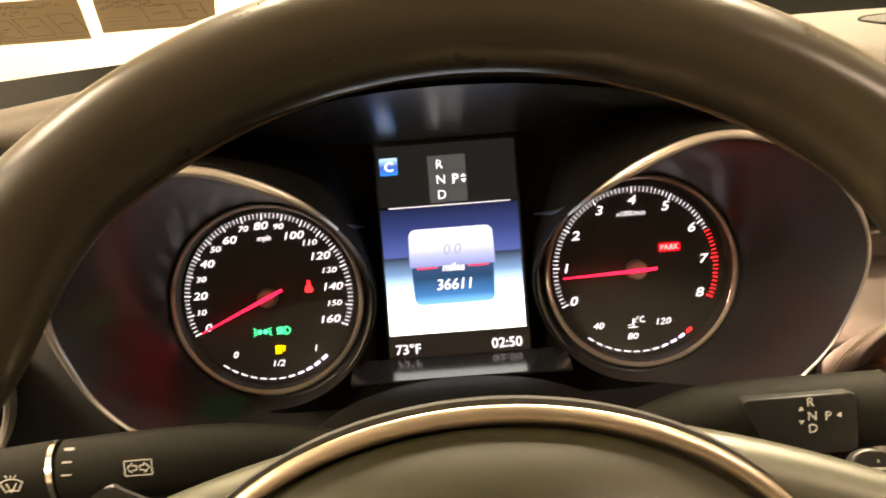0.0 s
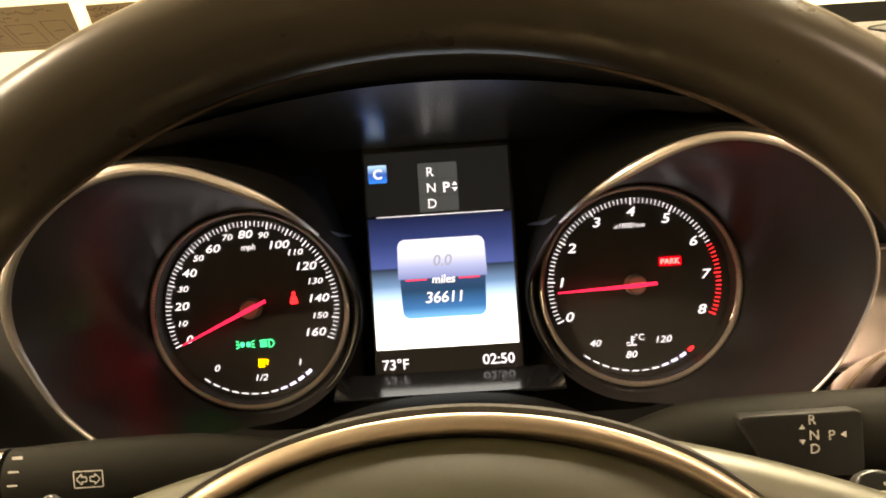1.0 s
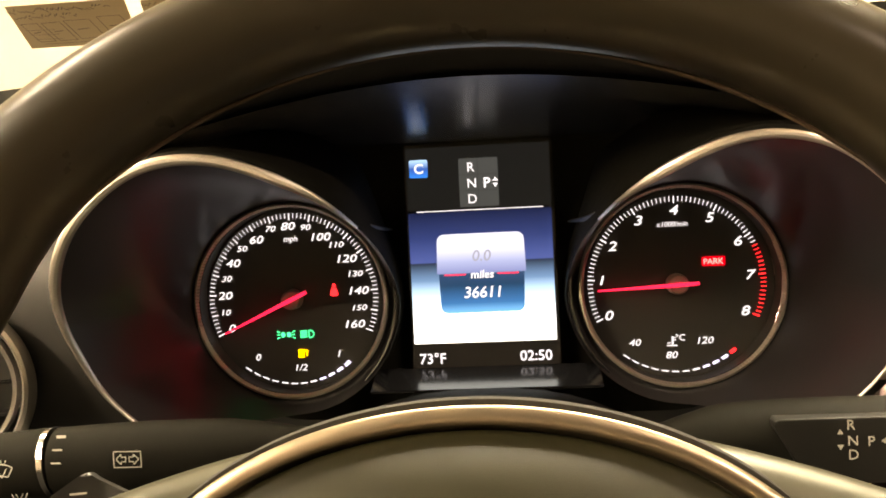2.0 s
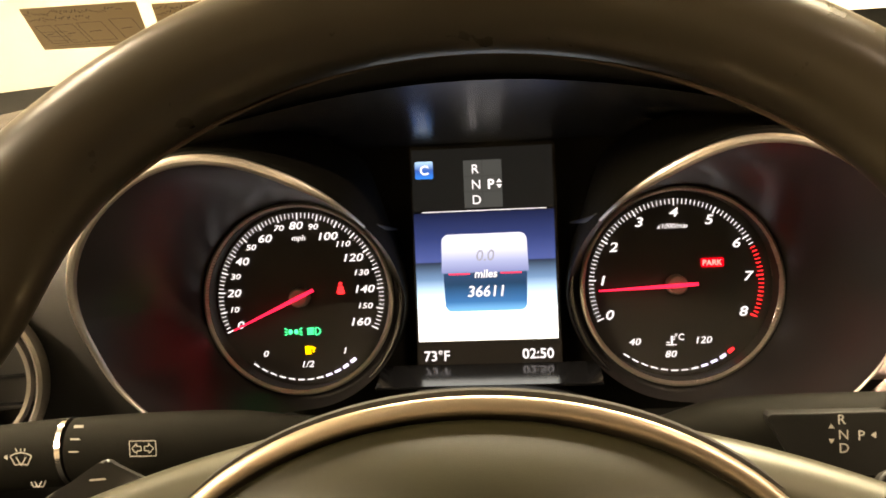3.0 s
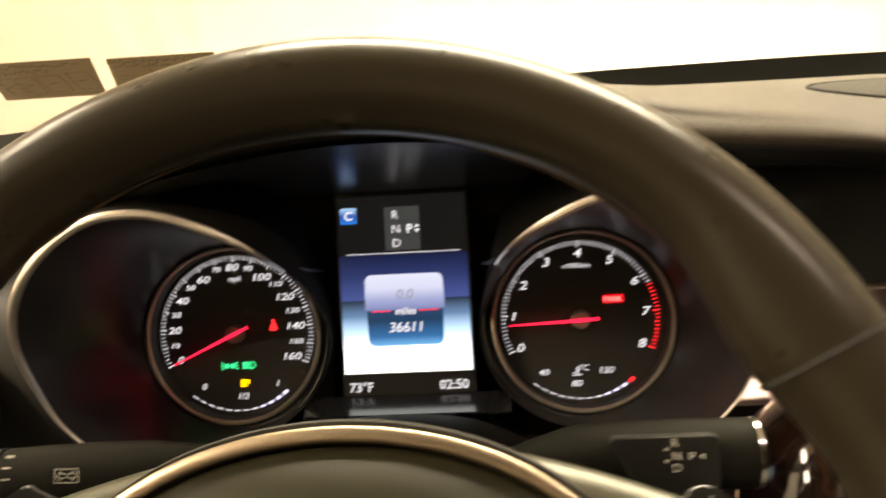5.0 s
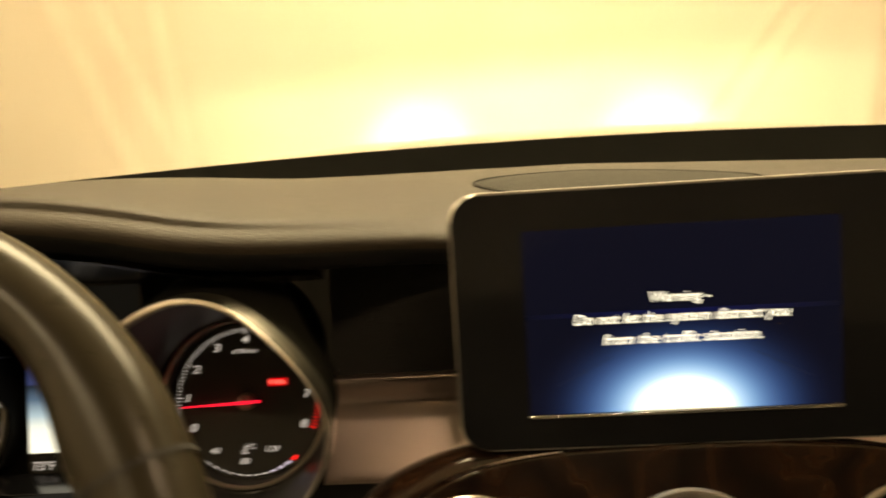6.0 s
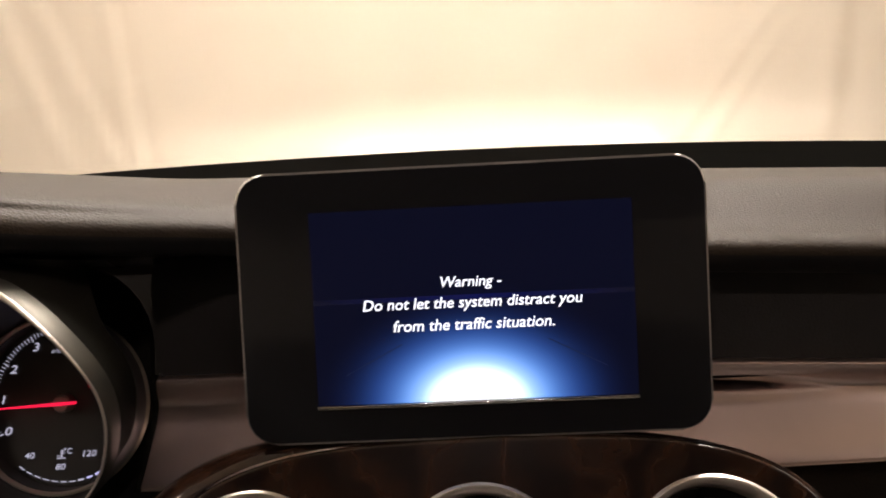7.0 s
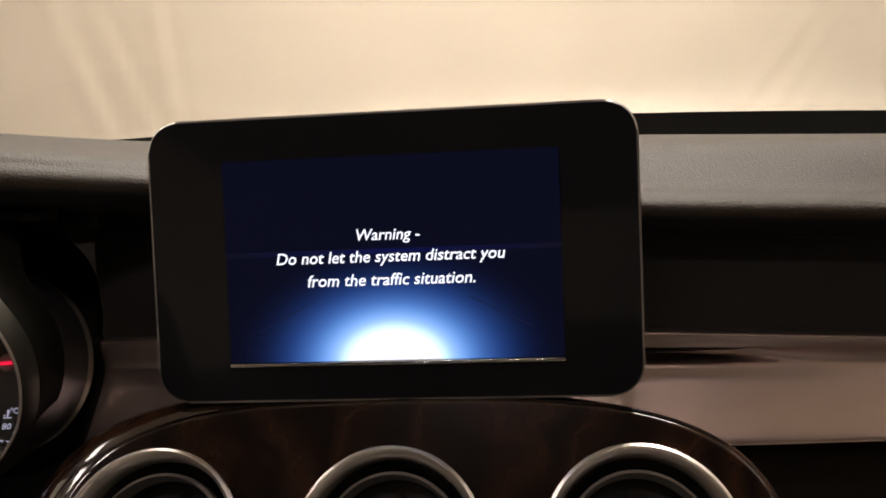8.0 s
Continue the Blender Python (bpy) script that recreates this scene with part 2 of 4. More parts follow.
def spline(ps, n=6):
    """A smooth run through points of any size."""
    out = []
    for i in range(len(ps) - 1):
        p0, p1, p2, p3 = (np.array(ps[min(max(i + k, 0), len(ps) - 1)], float) for k in (-1, 0, 1, 2))
        for k in range(n):
            t = k / n
            out.append(tuple(0.5 * (2 * p1 + (p2 - p0) * t + (2 * p0 - 5 * p1 + 4 * p2 - p3) * t * t + (3 * p1 - p0 - 3 * p2 + p3) * t**3)))
    return out + [tuple(ps[-1])]


def letters(name, body, mat, parent, x, z, y, height=None, width=None, slant=0.0, label="", bold=0.0, stretch=1.0):
    """Writing in the x, z plane that faces -y, centred at x, z; its size by width or by the height of a capital."""
    cu = bpy.data.curves.new(name, "FONT")
    cu.body, cu.align_x, cu.align_y = body, "CENTER", "CENTER"
    cu.shear, cu.size, cu.offset, cu.resolution_u = slant, 1.0, bold, 3
    tmp = bpy.data.objects.new(name, cu)
    me = bpy.data.meshes.new_from_object(tmp)
    bpy.data.objects.remove(tmp)
    co = np.empty(len(me.vertices) * 3)
    me.vertices.foreach_get("co", co)
    co = co.reshape(-1, 3)
    lo, hi = co.min(0), co.max(0)
    s = width / (hi[0] - lo[0]) if width else height / 0.69
    co = (co - (lo + hi) / 2) * s
    out = np.stack([co[:, 0] * stretch, np.zeros(len(co)), co[:, 1]], 1)
    me.vertices.foreach_set("co", out.ravel())
    me.name = name
    me.materials.append(mat)
    ob = new(name, me)
    ob.parent = parent
    ob.location = (x, y, z)
    if label:
        ob["label"] = label
    return ob


def flat(name, polys, mat, parent, y, label=""):
    """Thin printed marks: polygons in x, z, laid at y, facing -y."""
    bm = bmesh.new()
    for poly in polys:
        bm.faces.new([bm.verts.new((x, 0, z)) for x, z in poly])
    ob = part(name, bm, mat, parent, label, smooth=0)
    ob.location = (0, y, 0)
    return ob


def bar(x0, z0, x1, z1, w):
    dx, dz = x1 - x0, z1 - z0
    k = w / 2 / math.hypot(dx, dz)
    nx, nz = -dz * k, dx * k
    return [(x0 + nx, z0 + nz), (x0 - nx, z0 - nz), (x1 - nx, z1 - nz), (x1 + nx, z1 + nz)]


def disc(cx, cz, rx, rz=None, n=24):
    rz = rz or rx
    return [(cx + rx * math.cos(2 * math.pi * k / n), cz + rz * math.sin(2 * math.pi * k / n)) for k in range(n)]


# ---- garage round the car ----


def plain(name, bm, mat, label, category):
    return tagged(part(name, bm, mat), label, category, kind="structure")


plain("ground", box(9, 10, 0.1, at=(CAR, -0.6, -0.05)), CONCRETE, "grey concrete garage floor under the car", "floor")
plain("wall_left", box(0.1, 10, 3.3, at=(-3.2, -0.6, 1.65)), WALL, "plain cream garage wall beside the car", "wall")
plain("wall_right", box(0.1, 10, 3.3, at=(3.9, -0.6, 1.65)), WALL, "plain cream garage wall beside the car", "wall")
plain("wall_back", box(9, 0.1, 3.3, at=(CAR, -5.4, 1.65)), WALL, "plain cream garage wall behind the car", "wall")
plain("wall_front", box(9, 0.1, 3.3, at=(CAR, 4.5, 1.65)), WALL, "plain cream garage wall before the car", "wall")
plain("ceiling", box(9, 10, 0.1, at=(CAR, -0.6, 3.25)), WALL, "plain pale garage ceiling", "ceiling")


def sheet():
    rows = []
    for i in range(181):
        x = -3.1 + 6.9 * i / 180
        row = []
        for j in range(61):
            z = 0.03 + 3.12 * j / 60
            y = 3.8
            y += 0.014 * math.sin(3.1 * x + 0.6 * math.sin(1.3 * z)) + 0.004 * math.sin(7.3 * x + 1.1 * z)
            for fx, lean, w, d in ((-1.50, -0.35, 0.045, 0.016), (-1.36, -0.06, 0.05, 0.018), (-1.75, -0.30, 0.06, 0.016), (1.55, 0.75, 0.05, 0.026), (1.72, 0.62, 0.04, 0.016), (2.25, 0.05, 0.08, 0.022), (0.55, 0.9, 0.16, 0.010)):
                u = (x - fx - lean * (z - 0.65)) / w
                y += d * u * math.exp(-u * u)
            row.append((x, y, z))
        rows.append(row)
    bm = grid(rows)
    bmesh.ops.solidify(bm, geom=list(bm.faces), thickness=0.004)
    return bm


curtain = tagged(part("curtain", sheet(), CLOTH), "cream cotton sheet hung in soft folds before the car", "curtain")
part("curtain_rail", tube([(-3.1, 3.8, 3.16), (3.8, 3.8, 3.16)], 0.015), CHROME, curtain, "thin metal hanging rail")

# ---- car shell ----


def windshield_y(x, z):
    s = (x - CAR) / 0.72
    return 0.37 - 0.08 * s * s - 1.35 * (z - 0.975)


windshield = thing("windshield", "clear curved windshield with a black printed lower edge", "windshield", kind="structure")


def glass_rows(z0, z1, nz, off, top=None):
    rows = []
    for i in range(41):
        x = CAR - 0.80 + 1.60 * i / 40
        ztop = z1 if top is None else top(x)
        rows.append([(x, windshield_y(x, z) + off, z) for z in (z0 + (ztop - z0) * j / nz for j in range(nz + 1))])
    return rows


pane = part("pane", grid(glass_rows(0.90, 1.40, 12, 0.0)), GLASS, windshield)
pane.visible_shadow = False
edge = grid(glass_rows(0.885, 0.978, 4, -0.006, lambda x: 0.9765 - (0.055 if x > 0.28 else 0.038) * (x - 0.28) ** 2))
bmesh.ops.solidify(edge, geom=list(edge.faces), thickness=0.003)
part("black_edge", edge, FRIT, windshield, "matt black printed band along the glass")

cabin = thing("cabin_shell", "car cabin with grey headlining, dark doors and floor", "car body", kind="structure")
part("roof", box(1.36, 1.9, 0.05, 0.02, at=(CAR, -1.17, 1.425)), LINING, cabin, "grey headlining")
part("floor_pan", box(1.44, 2.6, 0.05, at=(CAR, -0.75, 0.28)), FABRIC, cabin)
for s in (-1, 1):
    part("door", box(0.07, 2.3, 0.66, 0.02, at=(CAR + s * 0.755, -0.95, 0.61)), SOFT, cabin)
    part("pillar", tube([(CAR + s * 0.83, 0.30, 0.95), (CAR + s * 0.78, 0.0, 1.19), (CAR + s * 0.71, -0.25, 1.41)], 0.032), LINING, cabin)
part("bulkhead", box(1.44, 0.04, 0.7, at=(CAR, 0.50, 0.56)), SOFT, cabin)
# rear end out of view: wall added to dull reflections, window to admit fill
part("rear_wall", box(1.40, 0.05, 0.62, 0.01, at=(CAR, -2.0, 0.61)), SOFT, cabin, "plain dark rear wall")
rear_glass = part("rear_window", box(1.30, 0.005, 0.46, at=(CAR, -2.0, 1.155)), GLASS, cabin, "clear rear window")
rear_glass.visible_shadow = False
part("rear_seat_back", box(1.3, 0.16, 0.6, 0.05, at=(CAR, -1.75, 0.75)), LEATHER, cabin)
# unseen console, lamps assumed from glints; they also light the cabin
overhead = thing("overhead_console", "unseen overhead console with lit lamps, assumed from glints", "overhead console", pose(CAR + 0.01, -0.32, 1.40))
part("console_body", box(0.24, 0.14, 0.03, 0.01, at=(0, 0, -0.006)), SOFT, overhead)
for k in (-2, -1, 0, 1, 2):
    part("reading_lamp", box(0.013, 0.016, 0.006, 0.002, at=(k * 0.034, 0, -0.0225)), glow("lit_lamp_lens", (1.0, 0.80, 0.70), 190.0), overhead, "lit lamp lens")
for s in (-1, 1):
    part("front_wing", box(0.06, 1.20, 0.36, 0.02, at=(CAR + s * 0.80, 1.08, 0.48)), PAINT, cabin, "plain black front wing")
bonnet = thing("bonnet", "black painted car bonnet beyond the windshield", "car bonnet")
part("panel", grid([[(CAR + 0.75 * u * (1 - 0.1 * v), 0.52 + 1.25 * v, 0.915 - 0.10 * v - 0.10 * v**3 - 0.05 * abs(u) ** 3) for v in (k / 12 for k in range(13))] for u in (k / 8 - 1 for k in range(17))]), PAINT, bonnet)
for s in (-1, 1):
    headlight = thing("headlight", "lit car headlight in the front corner of the car", "headlight", pose(CAR + s * 0.62, 1.66, 0.62), group="headlights")
    part("housing", lathe([(0.02, -0.12), (0.09, -0.08), (0.10, -0.04)], 32), BRIGHT, headlight, m=pose(0, 0.06, -0.02))
    # unseen plate, added to cut the beam off along its top
    part("beam_shade", box(0.42, 0.26, 0.004, at=(0, 0.07, -0.013)), SOFT, headlight, "dark plate that cuts the beam")

# ---- dashboard ----
LEFT, RIGHT = -0.355, 1.075


def smooth(t):
    t = max(0.0, min(1.0, t))
    return t * t * (3 - 2 * t)


def hump(x):
    return math.exp(-((x / 0.215) ** 2))


def hood_edge(x):
    """The front lip of the dash top: y, z."""
    return 0.064 - 0.080 * smooth((0.262 - abs(x)) / 0.160), 0.9625 + 0.0635 * hump(x) - 0.05 * max(0.0, x - 0.40)


def pad_profile(x):
    b = hump(x)
    yf, zf = hood_edge(x)
    far = 0.045 * max(0.0, x - 0.33) + 0.09 * max(0.0, -0.05 - x)
    return spline([(0.105, min(zf - 0.038, 0.962)), (yf + 0.044, zf - 0.028), (yf + 0.018, zf - 0.024), (yf + 0.007, zf - 0.0150), (yf + 0.004, zf - 0.0092), (yf + 0.006, zf - 0.0045), (yf + 0.015, zf - 0.0010), (yf + 0.036, zf + 0.002),
                   (0.15, 0.978 + 0.028 * math.exp(-((x / 0.2) ** 2)) - 0.6 * far), (0.20, 0.979 + 0.012 * b - far), (0.245, 0.9765 - far), (0.258, 0.9625 - far), (0.262, 0.90)], 5)


dashboard = thing("dashboard", "black grained leather dashboard with aluminium trim", "dashboard")
xs = [LEFT + (RIGHT - LEFT) * i / 120 for i in range(121)]
part("upper_pad", grid([[(x, y, z) for y, z in pad_profile(x)[19:]] for x in xs]), LEATHER, dashboard, "black grained leather top")
# lower lip gets a blacker material in place of its shade
part("pad_underside", grid([[(x, y, z) for y, z in pad_profile(x)[:20]] for x in xs]), SLAT_SHADE, dashboard, "underside of the top, its shade put in as black")


def across(name, profile, x0, x1, mat, label="", n=40, shift=None, parent=None):
    """A long dash piece of one profile of (y, z)."""
    rows = []
    for i in range(n + 1):
        x = x0 + (x1 - x0) * i / n
        dy, dz = shift(x) if shift else (0, 0)
        rows.append([(x, y + dy, z + dz) for y, z in profile])
    bm = grid(rows)
    bm.verts.ensure_lookup_table()
    k = len(profile)
    bm.faces.new(bm.verts[:k])
    bm.faces.new(bm.verts[-k:])
    return part(name, bm, mat, parent or dashboard, label)


for fx0, fx1 in ((LEFT, -0.175), (0.1635, RIGHT)):
    across("face_panel", spline([(0.11, 0.95), (0.097, 0.935), (0.094, 0.90), (0.098, 0.862), (0.14, 0.858), (0.16, 0.94)], 3), fx0, fx1, SOFT, "dark soft face under the top")
hollow = [(0.112, 0.8820), (0.0935, 0.8827), (0.0890, 0.8820), (0.0883, 0.8795), (0.0893, 0.8745), (0.0908, 0.8695), (0.0923, 0.8645), (0.0932, 0.8590), (0.0927, 0.8550), (0.0895, 0.8465), (0.0848, 0.8390), (0.0765, 0.8270), (0.0657, 0.8130), (0.0645, 0.8085), (0.0690, 0.8062), (0.11, 0.806)]
slotted = [(0.112, 0.8820), (0.0935, 0.8827), (0.0890, 0.8820), (0.0868, 0.8795), (0.0848, 0.8760), (0.0838, 0.8722), (0.1040, 0.8700), (0.1040, 0.8585)] + hollow[8:]
rows = []
for i in range(81):
    x = 0.1610 + (RIGHT - 0.1610) * i / 80
    open_slot = smooth((x - 0.28) / 0.12) * (1 - smooth((x - 0.50) / 0.09))
    ledge = smooth((x - 0.28) / 0.12) * (1 - smooth((x - 0.435) / 0.075))
    run = []
    for n, (a, b) in enumerate(zip(hollow, slotted)):
        k = ledge if n < 6 else open_slot
        run.append((a[0] + (b[0] - a[0]) * k, a[1] + (b[1] - a[1]) * k))
    run = spline(run, 4)
    back, sink = 0.06 * max(0, x - 0.5) ** 2, -0.010 * max(0, x - 0.5)
    top, bottom = -0.0030 - 0.038 * max(0, x - 0.42), 0.0110 + 0.03 * max(0, x - 0.49)
    row = []
    for y, z in run:
        k = (z - 0.806) / 0.0758
        slant = 0.009 * (1 - k) * max(0, 1 - (x - 0.161) / 0.05)
        row.append((x - slant, y + back, z + sink + top * k + bottom * (1 - k)))
    rows.append(row)
trim = grid(rows)
trim.verts.ensure_lookup_table()
trim.faces.new(trim.verts[:len(rows[0])])
trim.faces.new(trim.verts[-len(rows[0]):])
part("aluminium_trim", trim, ALU, dashboard, "brushed aluminium strip with a slim slot")
# black line along the left end of the aluminium strip
part("trim_end_line", tube([(x - 0.0008, y - 0.0010, z) for x, y, z in rows[0][4:-8:2]], 0.0019, 10), STALK, dashboard, "black line across the end of the strip")
across("lower_panel", spline([(0.13, 0.805), (0.098, 0.800), (0.092, 0.78), (0.11, 0.70), (0.16, 0.60), (0.25, 0.55)], 4), 0.50, RIGHT, LEATHER, "black grained leather lower panel", shift=lambda x: (0.06 * (x - 0.5) ** 2, -0.012 * (x - 0.5)))
across("lower_panel", spline([(0.13, 0.805), (0.10, 0.800), (0.10, 0.76), (0.12, 0.68), (0.20, 0.58)], 4), LEFT, 0.50, PLASTIC, "dark plastic lower panel")
across("side_panel", spline([(0.10, 0.93), (0.055, 0.915), (0.038, 0.87), (0.045, 0.81), (0.07, 0.77), (0.11, 0.74)], 4), LEFT, -0.19, PLASTIC, "dark plastic end panel", shift=lambda x: (0.0, 0.0))

# speaker cloth let into the top
rows = []
for i in range(33):
    a = i / 32 * 2 * math.pi
    row = []
    for r in (0.0, 0.4, 0.8, 0.97, 1.0):
        x = CAR - 0.004 + 0.098 * r * math.cos(a)
        y = 0.165 + 0.036 * r * math.sin(a)
        prof = pad_profile(x)
        ups = [(py, pz) for py, pz in prof if pz > 0.93]
        z = np.interp(y, [p[0] for p in ups[19:]], [p[1] for p in ups[19:]])
        row.append((x, y, z + (0.0010 if r < 0.98 else 0.0002)))
    rows.append(row)
part("speaker_cover", grid(rows), GRILLE, dashboard, "woven dark speaker cover in the dash top")

part("speaker_rim", tube([Vector(r[-1]) + Vector((0, 0, 0.0004)) for r in rows[:-1]], 0.0008, 6, closed=True), STALK, dashboard, "thin black rim round the speaker cover")

# ---- round air vents ----


def vent(name_label, m, radius, group):
    v = thing("air_vent", name_label, "air vent", m, group=group)
    R = radius
    part("outer_ring", lathe([(R * 1.0, 0.006), (R * 1.012, 0.0), (R * 1.0, -0.0035), (R * 0.965, -0.0048), (R * 0.93, -0.003), (R * 0.905, 0.004), (R * 0.90, 0.012)], 72), CHROME, v, "satin chrome ring")
    part("throat", lathe([(R * 0.90, 0.010), (R * 0.82, 0.017), (R * 0.76, 0.022)], 48), GLOSS, v)
    part("inner_ring", lathe([(R * 0.775, 0.012), (R * 0.77, 0.007), (R * 0.735, 0.006), (R * 0.715, 0.010), (R * 0.71, 0.016)], 64), SILVER, v, "slim silver inner ring")
    part("duct", lathe([(R * 0.76, 0.016), (R * 0.74, 0.05), (0.0005, 0.055)], 40), SOFT, v)
    for k in (-1, 0, 1):
        w = 1.38 * R * math.sqrt(1 - (k * 0.42) ** 2) * 0.98
        part("slat", box(w, 0.016, 0.0022, 0.0008, at=(0, 0.026, k * R * 0.36)), SLAT_SHADE, v)
    part("centre_fin", box(0.003, 0.02, 1.3 * R, 0.001, at=(0, 0.036, 0)), PLASTIC, v)
    return v


CONSOLE = pose(0.3567, -0.052, 0.8365, -38.9)
first_vent = vent("round air vent with satin chrome ring in the wooden console", CONSOLE @ pose(-0.1064, 0, 0), 0.0415, "console vents")
copy_thing(first_vent, CONSOLE)
copy_thing(first_vent, CONSOLE @ pose(0.1064, 0, 0))
vent("round air vent with chrome ring at the dash end", pose(-0.2735, 0.016, 0.857, -22, 0, 8), 0.0465, "dash vents")

# ---- wooden centre console ----
console = thing("centre_console", "gloss dark burl wood console with chrome edge", "console", CONSOLE)


def console_outline(grow=0.0):
    pts = []
    for k in range(41):
        a = math.pi * k / 40
        c, s = math.cos(a), math.sin(a)
        n = 2.0 / 3.4
        pts.append((0.006 + (0.163 + grow) * math.copysign(abs(c) ** n, c), -0.03 + (0.0945 + grow) * abs(s) ** n))
    return pts + [(-0.158 - grow, -0.14), (0.166 + grow, -0.14)]


def holed(outline, holes, y0, y1, round_edge):
    """A plate with round holes, its rim rounded over."""
    bm = bmesh.new()
    loops = [[bm.verts.new((x, y0, z)) for x, z in outline]]
    for hx, hz, hr in holes:
        loops.append([bm.verts.new((hx + hr * math.cos(2 * math.pi * k / 48), y0, hz + hr * math.sin(2 * math.pi * k / 48))) for k in range(48)])
    es = []
    for lp in loops:
        es += [bm.edges.new((lp[i], lp[(i + 1) % len(lp)])) for i in range(len(lp))]
    bmesh.ops.triangle_fill(bm, edges=es, use_beauty=True)
    for lp in loops:
        inner = lp is not loops[0]
        cur = lp
        for i in range(len(lp)):
            e = bm.edges.get((lp[i], lp[(i + 1) % len(lp)]))
            e.smooth = False
        steps = ((0.0, y1),) if inner else [(round_edge * math.sin(q), y0 + 0.8 * round_edge * (1 - math.cos(q))) for q in (radians(18 * k) for k in range(1, 6))] + [(round_edge, y1)]
        cx = sum(v.co.x for v in lp) / len(lp)
        cz = sum(v.co.z for v in lp) / len(lp)
        for out, y in steps:
            nxt = []
            for v in lp:
                d = Vector((v.co.x - cx, 0, v.co.z - cz)).normalized() * out
                nxt.append(bm.verts.new((v.co.x + d.x, y, v.co.z + d.z)))
            for i in range(len(lp)):
                bm.faces.new((cur[i], nxt[i], nxt[(i + 1) % len(lp)], cur[(i + 1) % len(lp)]))
            cur = nxt
    return bm


holes = [(k * 0.1064, 0.0, 0.0405) for k in (-1, 0, 1)]
part("wood_panel", holed(console_outline(-0.0045), holes, -0.002, 0.03, 0.0045), WOOD, console, "gloss dark burl veneer")
flank = []
for k in range(41):
    a = math.pi * k / 40
    c, s, n = math.cos(a), math.sin(a), 2.0 / 3.4
    share = 0.2 + 0.8 * smooth((0.55 - c) / 0.9)  # the driver's side flares more
    row = []
    for q, sink in [(math.sin(radians(9 * j)), 1 - math.cos(radians(9 * j))) for j in range(11)] + [(1.0, 1.6)]:
        wide, high = 0.1615 + 0.0310 * q * share, 0.0930 + 0.0150 * q * share
        row.append((0.006 + wide * math.copysign(abs(c) ** n, c), 0.0010 + 0.048 * sink, -0.03 + high * abs(s) ** n))
    flank.append(row)
part("wood_flank", grid(flank), WOOD, console, "gloss dark veneer rolled back to the dash")
part("chrome_edge", tube([row[10] for row in flank], 0.0008, 8), RING, console, "thin dull chrome edge line")
part("console_body", slab(console_outline(-0.003), 0.031, 0.09), PLASTIC, console)

# ---- head unit: the free-standing screen ----
display = thing("infotainment_display", "free-standing tablet-like display with silver edge, switched on", "display", pose(CAR, 0.0, 0.95, -12))
part("silver_edge", slab(rounded(0.2230, 0.1308, 0.0145, 8, -0.0003, -0.0004), 0.0, 0.0125, 0.0022, 3), SILVER, display, "slim silver frame")
part("front_glass", slab(rounded(0.2208, 0.1286, 0.0134, 8, -0.0003, -0.0004), -0.0008, 0.004, 0.0006), SCREEN_GLASS, display, "gloss black glass")
part("back_cover", slab(rounded(0.205, 0.112, 0.012, 6), 0.0127, 0.024, 0.0), PLASTIC, display)
part("foot", box(0.12, 0.03, 0.05, 0.006, at=(0, 0.026, -0.055)), PLASTIC, display)

# the lit picture: a pale glow rising from the lower edge on dark blue
SCREEN = glow("lit_display_picture", (1, 1, 1), 1.0)
nt = SCREEN.node_tree
P = nt.nodes["Principled BSDF"]
P.inputs["Roughness"].default_value = 0.25
P.inputs["Specular IOR Level"].default_value = 0.03
P.inputs["Base Color"].default_value = (0.002, 0.002, 0.002, 1)
co = nt.nodes.new("ShaderNodeTexCoord")
mp = nt.nodes.new("ShaderNodeMapping")
mp.inputs["Location"].default_value = (0, 0, 0.0475 / 0.0575)
mp.inputs["Scale"].default_value = (1 / 0.080, 0, 1 / 0.0575)
nt.links.new(co.outputs["Object"], mp.inputs["Vector"])
ln = nt.nodes.new("ShaderNodeVectorMath")
ln.operation = "LENGTH"
nt.links.new(mp.outputs[0], ln.inputs[0])
cr = nt.nodes.new("ShaderNodeValToRGB")
cr.color_ramp.interpolation = "B_SPLINE"
stops = ((0.0, (1.6, 1.8, 2.0)), (0.23, (1.3, 1.55, 1.85)), (0.34, (0.22, 0.50, 1.05)), (0.50, (0.030, 0.09, 0.34)), (0.68, (0.006, 0.013, 0.056)), (0.85, (0.0028, 0.0036, 0.0125)), (1.0, (0.0022, 0.0026, 0.0090)))
while len(cr.color_ramp.elements) < len(stops):
    cr.color_ramp.elements.new(0.5)
for e, (at, c) in zip(cr.color_ramp.elements, stops):
    e.position, e.color = at, (*c, 1)
nt.links.new(ln.outputs["Value"], cr.inputs[0])
nt.links.new(cr.outputs[0], P.inputs["Emission Color"])
pic = flat("screen", [rounded(0.1525, 0.0925, 0.0005, 2)], SCREEN, display, -0.0012, "lit dark blue picture with a pale glow")
pic.location = (0, -0.0012, -0.001)
BAND = ramp_glow("faint_blue_band", -0.0755, 0.0755, ((0.0, (0.0050, 0.0060, 0.020)), (0.5, (0.0064, 0.0100, 0.095)), (1.0, (0.0050, 0.0060, 0.020))), 0.5, axis=0)
BAND.node_tree.nodes["Principled BSDF"].inputs["Base Color"].default_value = (0.002, 0.002, 0.002, 1)
flat("blue_band", [[(-0.076, 0.0012), (0.076, 0.0012), (0.076, 0.0034), (-0.076, 0.0034)]], BAND, display, -0.0015)
